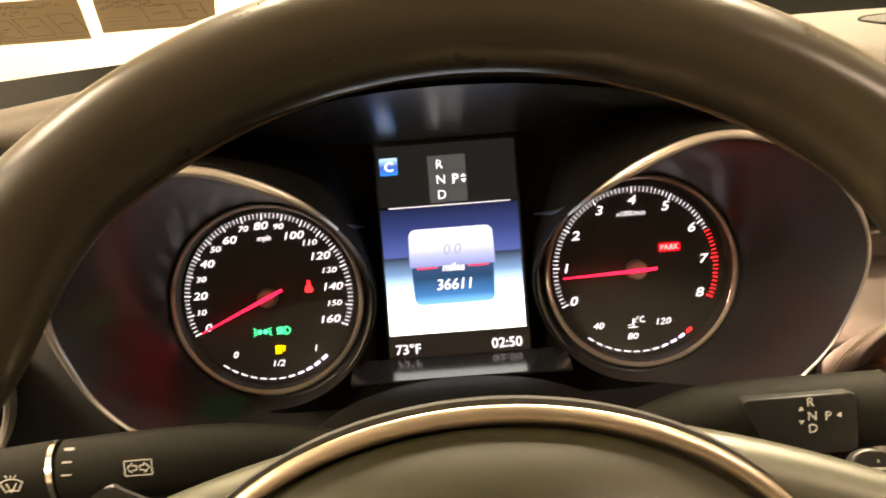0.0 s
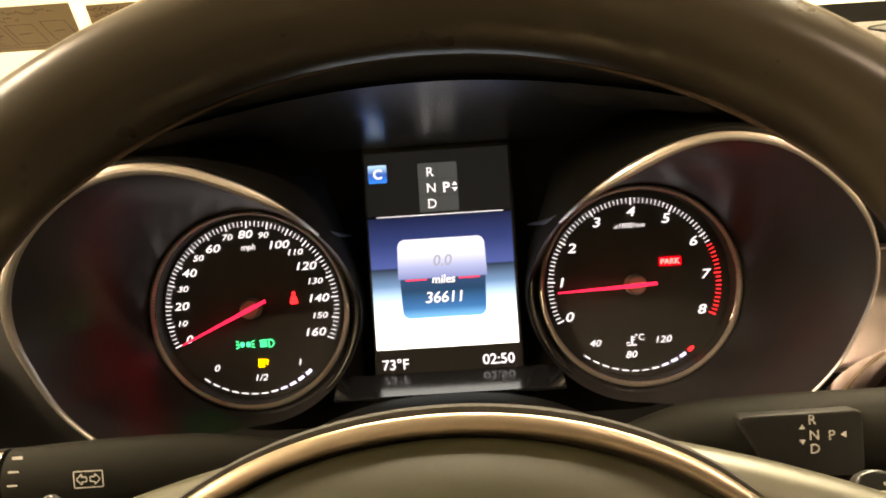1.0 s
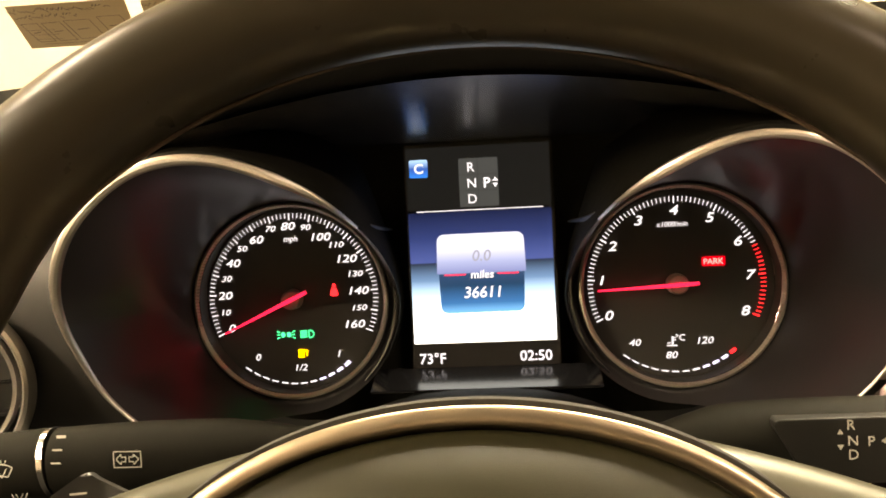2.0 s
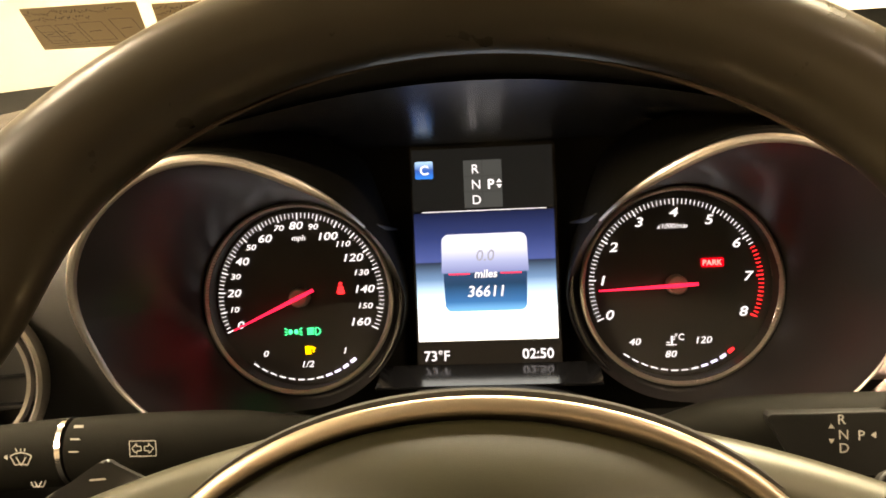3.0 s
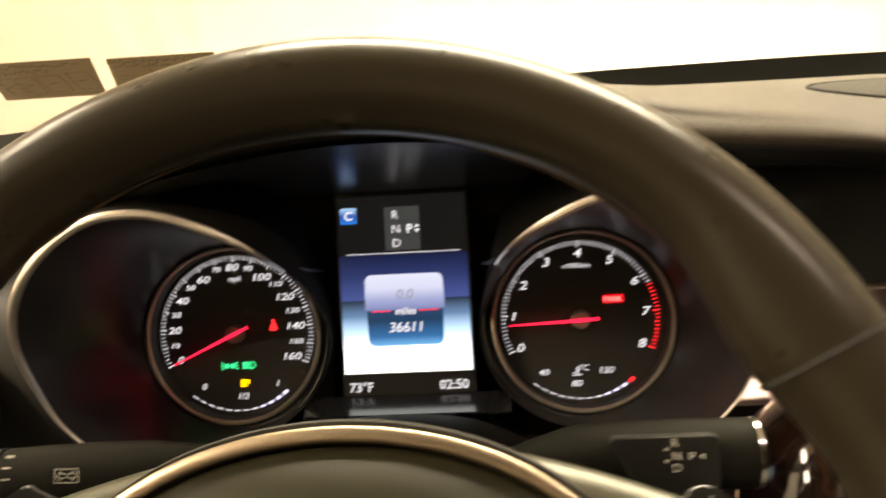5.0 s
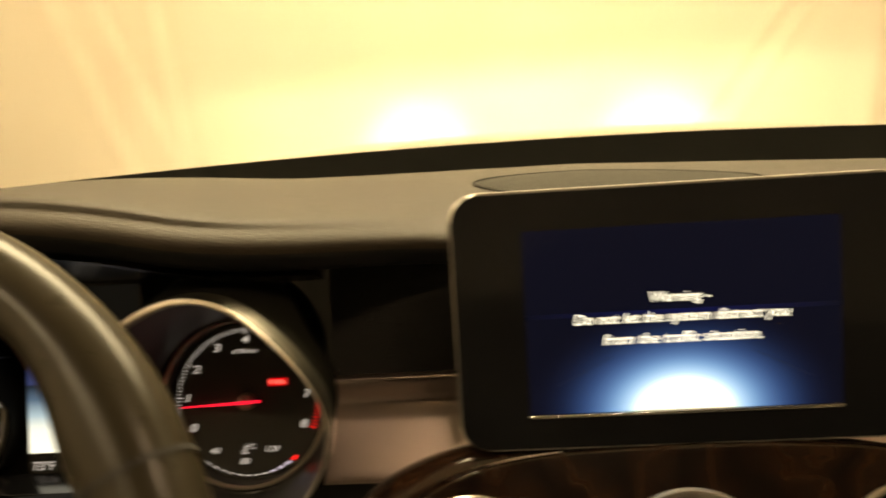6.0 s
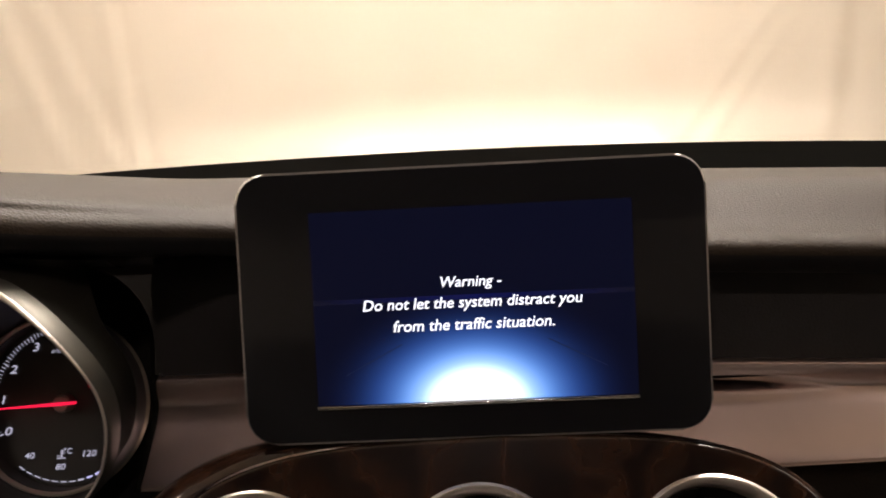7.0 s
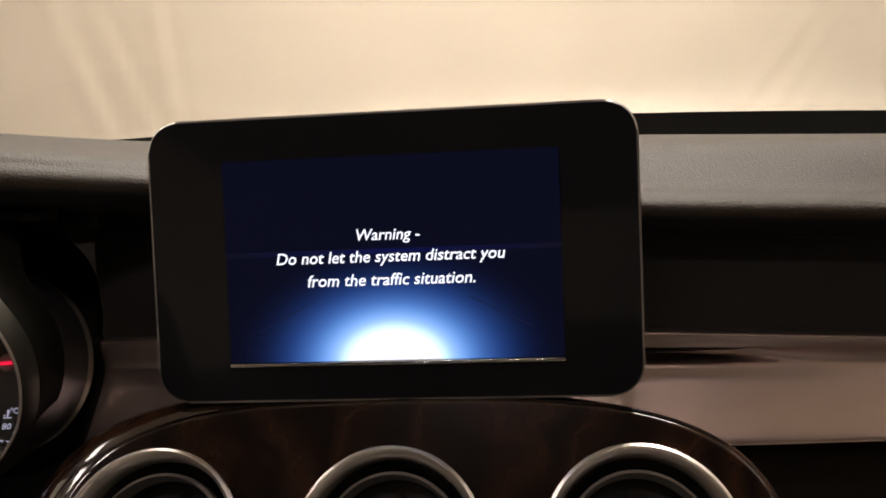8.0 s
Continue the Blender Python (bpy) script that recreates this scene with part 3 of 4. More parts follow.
for side in (-1, 1):
    flat("road_line", [bar(side * 0.0345, -0.0190, side * 0.0620, -0.0330, 0.0004)], glow("faint_blue_line", (0.006, 0.012, 0.045), 0.6), display, -0.0015, "faint blue line in the picture")
letters("writing", "Warning -", SCREEN_WHITE, display, -0.0006, 0.0090, -0.0022, width=0.0288, slant=0.2, bold=0.011)
letters("writing", "Do not let the system distract you", SCREEN_WHITE, display, -0.0004, -0.0008, -0.0022, width=0.1040, slant=0.2, bold=0.011)
letters("writing", "from the traffic situation.", SCREEN_WHITE, display, -0.0002, -0.0104, -0.0022, width=0.0762, slant=0.2, bold=0.011)

# thin rod added so the overhead lamps glint under the picture
part("screen_lip", tube([(-0.0765, -0.0010, -0.0485), (0.0765, -0.0010, -0.0485)], 0.0010, 16), material("dark_polished_lip", (0.42, 0.41, 0.41), 0.06, metal=1.0), display, "dark polished lip under the picture")

# ---- instrument cluster ----
CLUSTER = pose(0, 0.080, 0.870, -19.3)
cluster = thing("instrument_cluster", "lit instrument cluster with two round dials and a display", "instrument cluster", CLUSTER)
to_local = CLUSTER.inverted()


DRIVER = Vector((0.0145, -0.321, 1.054))


def ring_point(a, side, grow=1.0, back=0.0):
    """The edge of the cowl tube round one dial, in the world; a in radians from the outer side."""
    r = 0.0679 - 0.0041 * math.cos(2 * a) + 0.0018 * math.sin(2 * a) + 0.0021 * math.cos(3 * a) + 0.0020 * math.sin(3 * a) + 0.0010 * math.cos(4 * a) - 0.0017 * math.sin(4 * a)
    y = 0.009 - 0.0345 * math.cos(a) - 0.0167 * math.sin(a) + 0.0083 * math.cos(2 * a) + 0.0167 * math.sin(2 * a) + 0.0037 * math.cos(3 * a) - 0.0081 * math.sin(3 * a)
    r -= 0.0030 * max(0, math.sin(a)) ** 2 if side > 0 else 0
    d = (math.degrees(a) + 180) % 360 - 180
    if side < 0:
        r *= 0.965 + 0.017 * smooth((d - 55) / 25) + 0.022 * smooth((d - 112) / 28) + 0.035 * smooth((-10 - d) / 25)
    else:
        r *= 0.970 + 0.020 * smooth((d - 50) / 25) - 0.028 * smooth((d - 85) / 40) + 0.030 * smooth((-10 - d) / 25)
    w = smooth((abs((math.degrees(a) - 45 + 180) % 360 - 180) - 95) / 45)
    g = 1 + (grow - 1) * (1 - w)
    p = Vector((side * (0.1135 + g * r * math.cos(a)), y + back * (1 - w), 0.9059 + g * r * math.sin(a)))
    q = CLUSTER @ Vector((side * (0.105 + 0.0612 * math.cos(a)), -0.0100 + back * w, 0.0612 * math.sin(a)))
    # the foot of the rim lies farther from the driver
    deeper = 0.020 * smooth((5 - d) / 60) * smooth((d + 130) / 40)
    p += (p - DRIVER) * deeper
    return p.lerp(q, w)


part("back_plate", slab(rounded(0.312, 0.156, 0.055, 8, 0, 0.008), 0.0115, 0.018), STALK, cluster)


def dial(side):
    """One dial face with its printed scale, at the middle of its own circle."""
    d = part("dial", lathe([(0.0003, 0.0005), (0.0520, 0.0005)], 72), DIAL, cluster, "black dial with lit white scale", pose(-0.1065 if side < 0 else 0.1044, 0.008, 0))
    off = 0.0015 if side < 0 else 0.0006
    # knurled bezel
    rows = []
    for k in range(360):
        a = 2 * math.pi * k / 360
        e = 0.00035 if k % 2 else 0.0
        rows.append([(off + r * math.cos(a), y - 0.008, r * math.sin(a)) for r, y in ((0.0511 + e, -0.0040), (0.0524 + e, -0.0062), (0.0536 + e, -0.0056), (0.0542, 0.002))])
    part("wall", lathe([(0.0515, 0.0005), (0.0511, -0.0116)], 72), DIAL, d, "black wall round the dial", pose(off, 0, 0))
    part("bezel", grid(rows, close_u=True), BEZEL, d, "knurled satin metal bezel", smooth=20)
    return d


def at_angle(value, top):
    return radians(204 - 228 * value / top)


def scale(d, top, step, major_step, red_from=None, k0=1.0):
    white, red = [], []
    for k in range(int(round(top / step)) + 1):
        v = k * step
        a = at_angle(v, top)
        big = abs(v / major_step - round(v / major_step)) < 1e-6
        r0, r1, w = (0.0426 * k0, 0.0464 * k0, 0.0007) if big else (0.0436 * k0, 0.0464 * k0, 0.00044)
        b = bar(r0 * math.cos(a), r0 * math.sin(a), r1 * math.cos(a), r1 * math.sin(a), w)
        (red if red_from and v > red_from else white).append(b)
    flat("tick_scale", white, WHITE, d, -0.0005)
    if red:
        flat("red_tick_scale", red, RED, d, -0.0005, "red warning band of the scale")


def segments(d, n, last_red):
    for k in range(n):
        a = radians(231 + 80 * (k + 0.5) / n)
        wide = 0.0007 + (0.0014 * max(0, k - n * 0.5) / (n * 0.5))
        h = radians(80 / n * 0.34)
        ps = []
        for aa, rr in ((a - h, 0.0468), (a + h, 0.0468), (a + h, 0.0468 - wide), (a - h, 0.0468 - wide)):
            ps.append((1.03 * rr * math.cos(aa), 1.03 * rr * math.sin(aa)))
        mat = RED if last_red and k == n - 1 else (DIM if k > n * 0.62 else WHITE)
        flat("gauge_segment", [ps], mat, d, -0.0005)


def pointer(d, angle):
    a = radians(angle)
    c, s = math.cos(a), math.sin(a)
    rows = []
    for r, w, y in ((-0.0105, 0.0009, -0.0080), (0.0, 0.0011, -0.0086), (0.0425, 0.00045, -0.0050)):
        rows.append([(r * c - w * s, y, r * s + w * c), (r * c - w * 0.5 * s, y - 0.0008, r * s + w * 0.5 * c), (r * c + w * 0.5 * s, y - 0.0008, r * s - w * 0.5 * c), (r * c + w * s, y, r * s - w * c)])
    part("needle", grid(rows), NEEDLE, d, "glowing red needle")
    part("needle_cap", lathe([(0.0057, 0.0), (0.0055, -0.0062), (0.0046, -0.0072), (0.0003, -0.0074)], 40), HUB, d, "smoked round needle cap")


speedo = dial(-1)
scale(speedo, 160, 2, 10, k0=1.04)
for v in range(0, 161, 10):
    a = at_angle(v, 160)
    big = v % 20 == 0
    r = 0.0384 if big else 0.0388
    r += 0.0022 * abs(math.sin(a)) ** 3 - (0.0014 if v in (100, 60) else 0)
    letters("number", str(v), WHITE, speedo, r * math.cos(a) - 0.0007, r * math.sin(a) + 0.0004, -0.0006, height=0.0042 if big else 0.0031, slant=0.2, bold=0.008, stretch=1.34)
letters("unit", "mph", WHITE, speedo, 0.0003, 0.0334, -0.0006, width=0.0078, slant=0.2, bold=0.006)
segments(speedo, 12, False)
letters("number", "0", WHITE, speedo, -0.0218, -0.0322, -0.0006, height=0.0035, slant=0.2, bold=0.006, stretch=1.2)
letters("number", "1/2", WHITE, speedo, 0.0026, -0.0388, -0.0006, height=0.0035, slant=0.2, bold=0.006, stretch=1.2)
letters("number", "1", WHITE, speedo, 0.0245, -0.0316, -0.0006, height=0.0035, slant=0.2, bold=0.006, stretch=1.2)
pointer(speedo, 204.5)
# telltales
side_lamp = []
for s in (-1, 1):
    side_lamp += [disc(-0.0053 + s * 0.0017, -0.0200, 0.0013, 0.0015, 12)]
    for k in (-1, 0, 1):
        side_lamp.append(bar(-0.0053 + s * 0.0034, -0.0200 + k * 0.0012, -0.0053 + s * 0.0052, -0.0200 + k * 0.0021, 0.0006))
flat("position_lamp_telltale", side_lamp, GREEN, speedo, -0.0005, "green lit symbol")
arc_d = [(0.0078 + 0.0028 * math.cos(t), -0.0200 + 0.0021 * math.sin(t)) for t in (radians(-90 + 15 * k) for k in range(13))]
beam = [bar(*arc_d[k], *arc_d[(k + 1) % 13], 0.0006) for k in range(13)]
beam += [bar(0.0028, -0.0200 + k * 0.0011, 0.0068, -0.0200 + k * 0.0011 + 0.0002, 0.0007) for k in (-1.5, -0.5, 0.5, 1.5)]
flat("low_beam_telltale", beam, GREEN, speedo, -0.0005, "green lit symbol")
pump = [[(0.0012, -0.0332), (0.0046, -0.0332), (0.0046, -0.0286), (0.0012, -0.0286)], bar(0.0046, -0.0292, 0.0068, -0.0300, 0.0013), bar(0.0060, -0.0300, 0.0060, -0.0322, 0.0007)]
flat("fuel_telltale", pump, AMBER, speedo, -0.0005, "amber lit fuel symbol")
belt = [disc(0.0234, 0.0068, 0.0010, 0.0011, 12), [(0.0222, 0.0056), (0.0246, 0.0056), (0.0258, 0.0016), (0.0246, 0.0008), (0.0222, 0.0008), (0.0210, 0.0016)]]
flat("belt_telltale", belt, RED, speedo, -0.0005, "red lit warning symbol")

tacho = dial(1)
scale(tacho, 8, 0.1, 1, 6.3, k0=1.02)
for v in range(9):
    a = at_angle(v, 8)
    r = 0.0396
    letters("number", str(v), WHITE, tacho, r * math.cos(a), r * math.sin(a) + 0.0002, -0.0006, height=0.0050, slant=0.2, bold=0.008, stretch=1.3)
letters("unit", "x1000/min", WHITE, tacho, -0.0012, 0.0323, -0.0006, width=0.0165, slant=0.2, bold=0.004)
segments(tacho, 12, True)
for body, x, z in (("40", -0.0230, -0.0313), ("80", -0.0036, -0.0386), ("120", 0.0145, -0.0312)):
    letters("number", body, WHITE, tacho, x, z, -0.0006, height=0.0036, slant=0.2, bold=0.006, stretch=1.2)
letters("unit", "°C", WHITE, tacho, 0.0012, -0.0292, -0.0006, height=0.0034, bold=0.006)
thermo = [bar(-0.0030, -0.0330, -0.0030, -0.0285, 0.0009), bar(-0.0026, -0.0292, -0.0012, -0.0292, 0.0005), bar(-0.0026, -0.0305, -0.0012, -0.0305, 0.0005), bar(-0.0060, -0.0335, -0.0005, -0.0335, 0.0006), bar(-0.0060, -0.0321, -0.0040, -0.0321, 0.0005)]
flat("coolant_symbol", thermo, WHITE, tacho, -0.0005)
flat("park_telltale", [rounded(0.0125, 0.0052, 0.0008, 2, 0.0200, 0.0114)], glow("red_telltale_ground", (0.75, 0.0, 0.01), 0.5), tacho, -0.0004, "red lit warning lamp")
letters("writing", "PARK", glow("red_white_writing", (1.0, 0.12, 0.12), 1.8), tacho, 0.0200, 0.0114, -0.0008, width=0.0105, bold=0.012)
pointer(tacho, 182.6)

# the display between the dials
panel = part("display", slab(rounded(0.0800, 0.1240, 0.002, 4, 0.0005, 0.0195), -0.0010, 0.003), GLOSS, cluster, "lit colour display between the dials")
SKY = ramp_glow("blue_to_white_picture", -0.0265, 0.0448, ((0.0, (1.1, 1.15, 1.25)), (0.2, (0.9, 1.0, 1.15)), (0.34, (0.34, 0.50, 0.75)), (0.48, (0.07, 0.13, 0.26)), (0.61, (0.009, 0.014, 0.03)), (0.62, (0.030, 0.046, 0.17)), (0.8, (0.012, 0.020, 0.085)), (1.0, (0.004, 0.006, 0.024))), 0.8)
flat("picture", [[(-0.0382, -0.0265), (0.0388, -0.0265), (0.0388, 0.0446), (-0.0382, 0.0446)]], SKY, panel, -0.0014, "blue picture fading to white")
flat("divider", [bar(-0.0335, 0.0452, 0.0345, 0.0452, 0.00045)], WHITE, panel, -0.0016)
flat("top_field", [[(-0.0382, 0.0458), (0.0388, 0.0458), (0.0388, 0.0795), (-0.0382, 0.0795)]], glow("dark_lit_field", (0.0030, 0.0030, 0.0032), 1.0), panel, -0.0014)
BLUE = ramp_glow("blue_badge", 0.0636, 0.0732, ((0.0, (0.006, 0.08, 0.34)), (0.5, (0.012, 0.04, 0.18)), (1.0, (0.16, 0.26, 0.42))), 1.0)
flat("mode_badge", [rounded(0.0100, 0.0096, 0.0008, 2, -0.0314, 0.0684)], BLUE, panel, -0.0017, "blue square badge")
letters("writing", "C", WHITE, panel, -0.0313, 0.0684, -0.0020, height=0.0050, bold=0.02)
flat("gear_field", [[(-0.0098, 0.0468), (0.0112, 0.0468), (0.0112, 0.0728), (-0.0098, 0.0728)]], glow("grey_lit_field", (0.020, 0.021, 0.023), 1.0), panel, -0.0017)
flat("gear_grid", [bar(-0.0098, 0.0640, 0.0112, 0.0640, 0.0003), bar(-0.0098, 0.0555, 0.0112, 0.0555, 0.0003), bar(0.0004, 0.0468, 0.0004, 0.0728, 0.0003)], glow("dark_lines", (0.012, 0.012, 0.013), 1.0), panel, -0.0019)
for body, x, z in (("R", -0.0031, 0.0680), ("N", -0.0030, 0.0595), ("D", -0.0029, 0.0511)):
    letters("writing", body, WHITE, panel, x, z, -0.0021, height=0.0049)
letters("writing", "P", WHITE, panel, 0.0052, 0.0594, -0.0021, height=0.0052, bold=0.02)
flat("arrow", [[(0.0080, 0.0602), (0.0112, 0.0602), (0.0096, 0.0622)], [(0.0080, 0.0590), (0.0096, 0.0568), (0.0112, 0.0590)]], WHITE, panel, -0.0021)
UPPER = ramp_glow("white_card", 0.011, 0.0324, ((0.0, (0.17, 0.20, 0.46)), (0.3, (0.30, 0.34, 0.62)), (0.6, (0.55, 0.58, 0.85)), (1.0, (0.62, 0.65, 0.90))), 0.48)
LOWER = ramp_glow("blue_card", -0.0104, 0.0112, ((0.0, (0.09, 0.27, 0.55)), (0.25, (0.018, 0.085, 0.24)), (0.7, (0.006, 0.024, 0.065)), (1.0, (0.012, 0.03, 0.08))), 0.75)
corner = [(0.0234 - 0.0040 * (1 - math.sin(radians(15 * k))), 0.0325 - 0.0040 * (1 - math.cos(radians(15 * k)))) for k in range(7)]
upper = [(x, z) for x, z in corner] + [(0.0240, 0.0112)] + [(-0.0240, 0.0112)] + [(-x, z) for x, z in corner[::-1]]
lower = [(x * 0.965, 0.0222 - z) for x, z in corner] + [(0.0230, 0.0110)] + [(-0.0230, 0.0110)] + [(-x * 0.965, 0.0222 - z) for x, z in corner[::-1]]
flat("upper_card", [upper], UPPER, panel, -0.0018, "white upper half of a card")
flat("lower_card", [lower], LOWER, panel, -0.0018, "blue lower half of a card")
flat("card_line", [bar(-0.0200, 0.0105, -0.0085, 0.0105, 0.0007), bar(0.0085, 0.0105, 0.0200, 0.0105, 0.0007)], glow("dull_red_line", (0.55, 0.02, 0.06), 1.0), panel, -0.0021)
letters("writing", "0.0", glow("grey_writing", (0.16, 0.16, 0.22), 0.8), panel, 0.0005, 0.0205, -0.0021, height=0.0058, slant=0.15, bold=0.01)
letters("writing", "miles", WHITE, panel, 0.0004, 0.0104, -0.0023, width=0.0125, slant=0.15, bold=0.02)
letters("writing", "36611", WHITE, panel, 0.0002, 0.0008, -0.0023, width=0.0200, slant=0.15, bold=0.012)
letters("writing", "73°F", WHITE, panel, -0.0284, -0.0345, -0.0021, width=0.0142, bold=0.01)
letters("writing", "02:50", WHITE, panel, 0.0274, -0.0345, -0.0021, width=0.0172, bold=0.014)

ledge = part("gloss_ledge", box(0.120, 0.024, 0.0016, 0.0004, at=(0, -0.0122, -0.0008)), LEDGE, cluster, "gloss black ledge under the display", pose(0.0003, -0.0012, -0.0394, 18))

# cowl tubes, chrome rings and the outer hood
def band_width(deg):
    """How broad the band round a cowl is, 0 to 1, at degrees from the outer side."""
    k = ((deg + 90) % 360 - 40) / 208
    return smooth(min(1, 1.9 * (1 - k), 0.75 + 2.0 * k)) if 0 <= k <= 1 else 0.0


for side in (-1, 1):
    start = to_local @ ring_point(radians(143), side)
    end = Vector((side * 0.0470, -0.0030, 0.0365))
    tip = spline([tuple(start), tuple(start.lerp(end, 0.5) + Vector((0, -0.002, -0.0022))), tuple(end)], 10)
    part("wing_tip", tube(tip, lambda t: 0.0020 * min(1, 0.3 + 4 * t) * (1 - t) ** 0.7 + 0.0003, 10, flat=0.7), BAND_GREY, cluster, "satin chrome tip that runs to the display")
    lip = [Vector((side * (0.105 + 0.0592 * math.cos(a)), -0.0085, 0.0592 * math.sin(a))) for a in (radians(142 + 86 * k / 40) for k in range(41))]
    part("inner_lip", tube(lip, lambda t: 0.0004 + 0.0011 * math.sin(math.pi * t), 8), LEDGE, cluster, "gloss black lip beside the display")
    rows, shell = [], []
    for k in range(97):
        a = 2 * math.pi * k / 96
        p = to_local @ ring_point(a, side)
        q = Vector((side * (0.105 + 0.0540 * math.cos(a)), -0.003, 0.0540 * math.sin(a)))
        mid = p.lerp(q, 0.55) + Vector((0, 0.004, 0))
        row = spline([tuple(p), tuple(mid), tuple(q)], 6)
        rows.append(row)
        w = band_width(math.degrees(a))
        side_in = smooth((75 - ((math.degrees(a) + 180) % 360 - 180)) / 50)
        o1, o2, o3 = (to_local @ ring_point(a, side, g, bk) for g, bk in ((1.001 + 0.035 * w, 0.0117 * w), (1.020 - 0.015 * side_in, 0.006 + 0.018 * w), (0.975 + 0.010 * side_in, 0.080 - 0.040 * side_in)))
        if not 215 < math.degrees(a) < 325:
            shell.append(spline([tuple(o1), tuple(o2), tuple(o3)], 4))
    part("cowl_tube", grid(rows), SHELL, cluster, "satin black cowl tube")
    turn = sum(1 for k in range(97) if math.degrees(2 * math.pi * k / 96) <= 215)
    shell = shell[turn:-1] + shell[:turn]
    part("cowl_shell", grid(shell), STALK, cluster, "dark outer cowl")
    arc = [to_local @ ring_point(radians(-62 + 214 * k / 90), side, 1.005, -0.0008) for k in range(91)]
    band = []
    for k in range(91):
        a = radians(-50 + 208 * k / 90)
        w = band_width(math.degrees(a))
        band.append([to_local @ ring_point(a, side, 1 + 0.002 + w * g, b * w - 0.0006) for g, b in ((0.004, 0.0003), (0.012, 0.0006), (0.021, 0.0022), (0.028, 0.0050), (0.033, 0.0085), (0.036, 0.0120))])
    part("cowl_band", grid(band), BAND_GREY, cluster, "satin grey band round the cowl")
    # right ring made thinner low down to stand in for its dim side
    slim = 0.38 if side > 0 else 0.0
    part("chrome_ring", tube(arc, lambda t: 0.0024 * min(1, 0.30 + 1.6 * max(0, t - slim), 0.3 + 5 * (1 - t)), 10), CHROME, cluster, "satin chrome cowl ring")
visor = []
for i in range(41):
    x = -0.172 + 0.344 * i / 40
    yf, zf = hood_edge(x)
    visor.append([to_local @ Vector(p) for p in spline([(x, yf + 0.011, zf - 0.0245), (x, yf + 0.032, zf - 0.0345), (x, 0.060, 0.9700), (x, 0.1025, 0.9490)], 4)])
part("visor", grid(visor), VISOR, cluster, "satin black underside of the hood")

# ---- steering column ----
column = thing("steering_column_cover", "dark plastic steering column cover behind the wheel", "column cover")
rows = []
for k in range(25):
    t = k / 24
    y = 0.075 - 0.215 * t
    zt = 0.822 + 0.040 * smooth(t / 0.42) - 0.004 * t
    row = []
    for j in range(25):
        a = math.pi * j / 24
        row.append(((0.070 + 0.035 * smooth(t / 0.5) - 0.012 * t) * math.copysign(abs(math.cos(a)) ** 0.8, math.cos(a)), y, zt - 0.075 + 0.075 * abs(math.sin(a)) ** 0.8))
    rows.append(row)
part("upper_shell", grid(rows), STALK, column, "matt black upper shell")
low_rows = []
for k in range(25):
    t = k / 24
    y, w = 0.075 - 0.215 * t, 0.069 + 0.035 * smooth(t / 0.5) - 0.012 * t
    zb = 0.822 + 0.040 * smooth(t / 0.42) - 0.004 * t - 0.0765
    low_rows.append([(w * math.copysign(abs(math.cos(b)) ** 0.7, math.cos(b)), y, zb - 0.05 * abs(math.sin(b)) ** 0.7) for b in (math.pi * j / 16 for j in range(17))])
part("lower_shell", grid(low_rows), PLASTIC, column, "dark lower shell")


turn_stalk = thing("turn_signal_stalk", "dark plastic turn signal and wiper stalk with silver band", "stalk", pose(-0.092, -0.085, 0.889, -20, 0, 0))
part("arm", tube(spline([(0.055, 0, -0.004), (0.02, 0, 0.0), (-0.02, 0, 0.0005), (-0.055, 0, -0.001)], 6), lambda t: 0.0085 + 0.0037 * min(1, t * 2.2), 24, flat=0.85), STALK, turn_stalk, "dark tapered arm")
part("band", tube([(-0.0560, 0, -0.001), (-0.0580, 0, -0.0012)], 0.0126, 32, flat=0.85), BRIGHT, turn_stalk, "thin chrome band")
part("twist_grip", tube(spline([(-0.0580, 0, -0.0012), (-0.080, 0, -0.003), (-0.105, 0, -0.006), (-0.112, 0, -0.007)], 5), lambda t: 0.0124 if t < 0.9 else 0.010, 32, flat=0.85), STALK, turn_stalk, "dark rotating end")


def on_stalk(z, r=0.0124):
    return -0.85 * math.sqrt(max(0, r * r - z * z)) - 0.0004


fx, fz, fw, fh = -0.0250, 0.0025, 0.0048, 0.0027
frame_lines = [bar(fx - fw, fz + fh, fx + fw, fz + fh, 0.0003), bar(fx - fw, fz - fh, fx + fw, fz - fh, 0.0003), bar(fx - fw, fz - fh, fx - fw, fz + fh, 0.0003), bar(fx + fw, fz - fh, fx + fw, fz + fh, 0.0003)]
for s in (-1, 1):
    tip, mid, tail = fx + s * 0.0040, fx + s * 0.0022, fx + s * 0.0006
    outline = [(tip, fz), (mid, fz + 0.0018), (mid, fz + 0.0008), (tail, fz + 0.0008), (tail, fz - 0.0008), (mid, fz - 0.0008), (mid, fz - 0.0018)]
    frame_lines += [bar(*outline[k], *outline[(k + 1) % 7], 0.00028) for k in range(7)]
flat("arrow_symbol", frame_lines, GREYPRINT, turn_stalk, -0.0112, "printed arrow symbol")
for mz, mw in ((0.0096, 0.0010), (0.0058, 0.0006), (0.0016, 0.0005)):
    flat("mark", [bar(-0.0525, mz, -0.0490, mz, mw)], GREYPRINT, turn_stalk, on_stalk(mz + 0.0006))
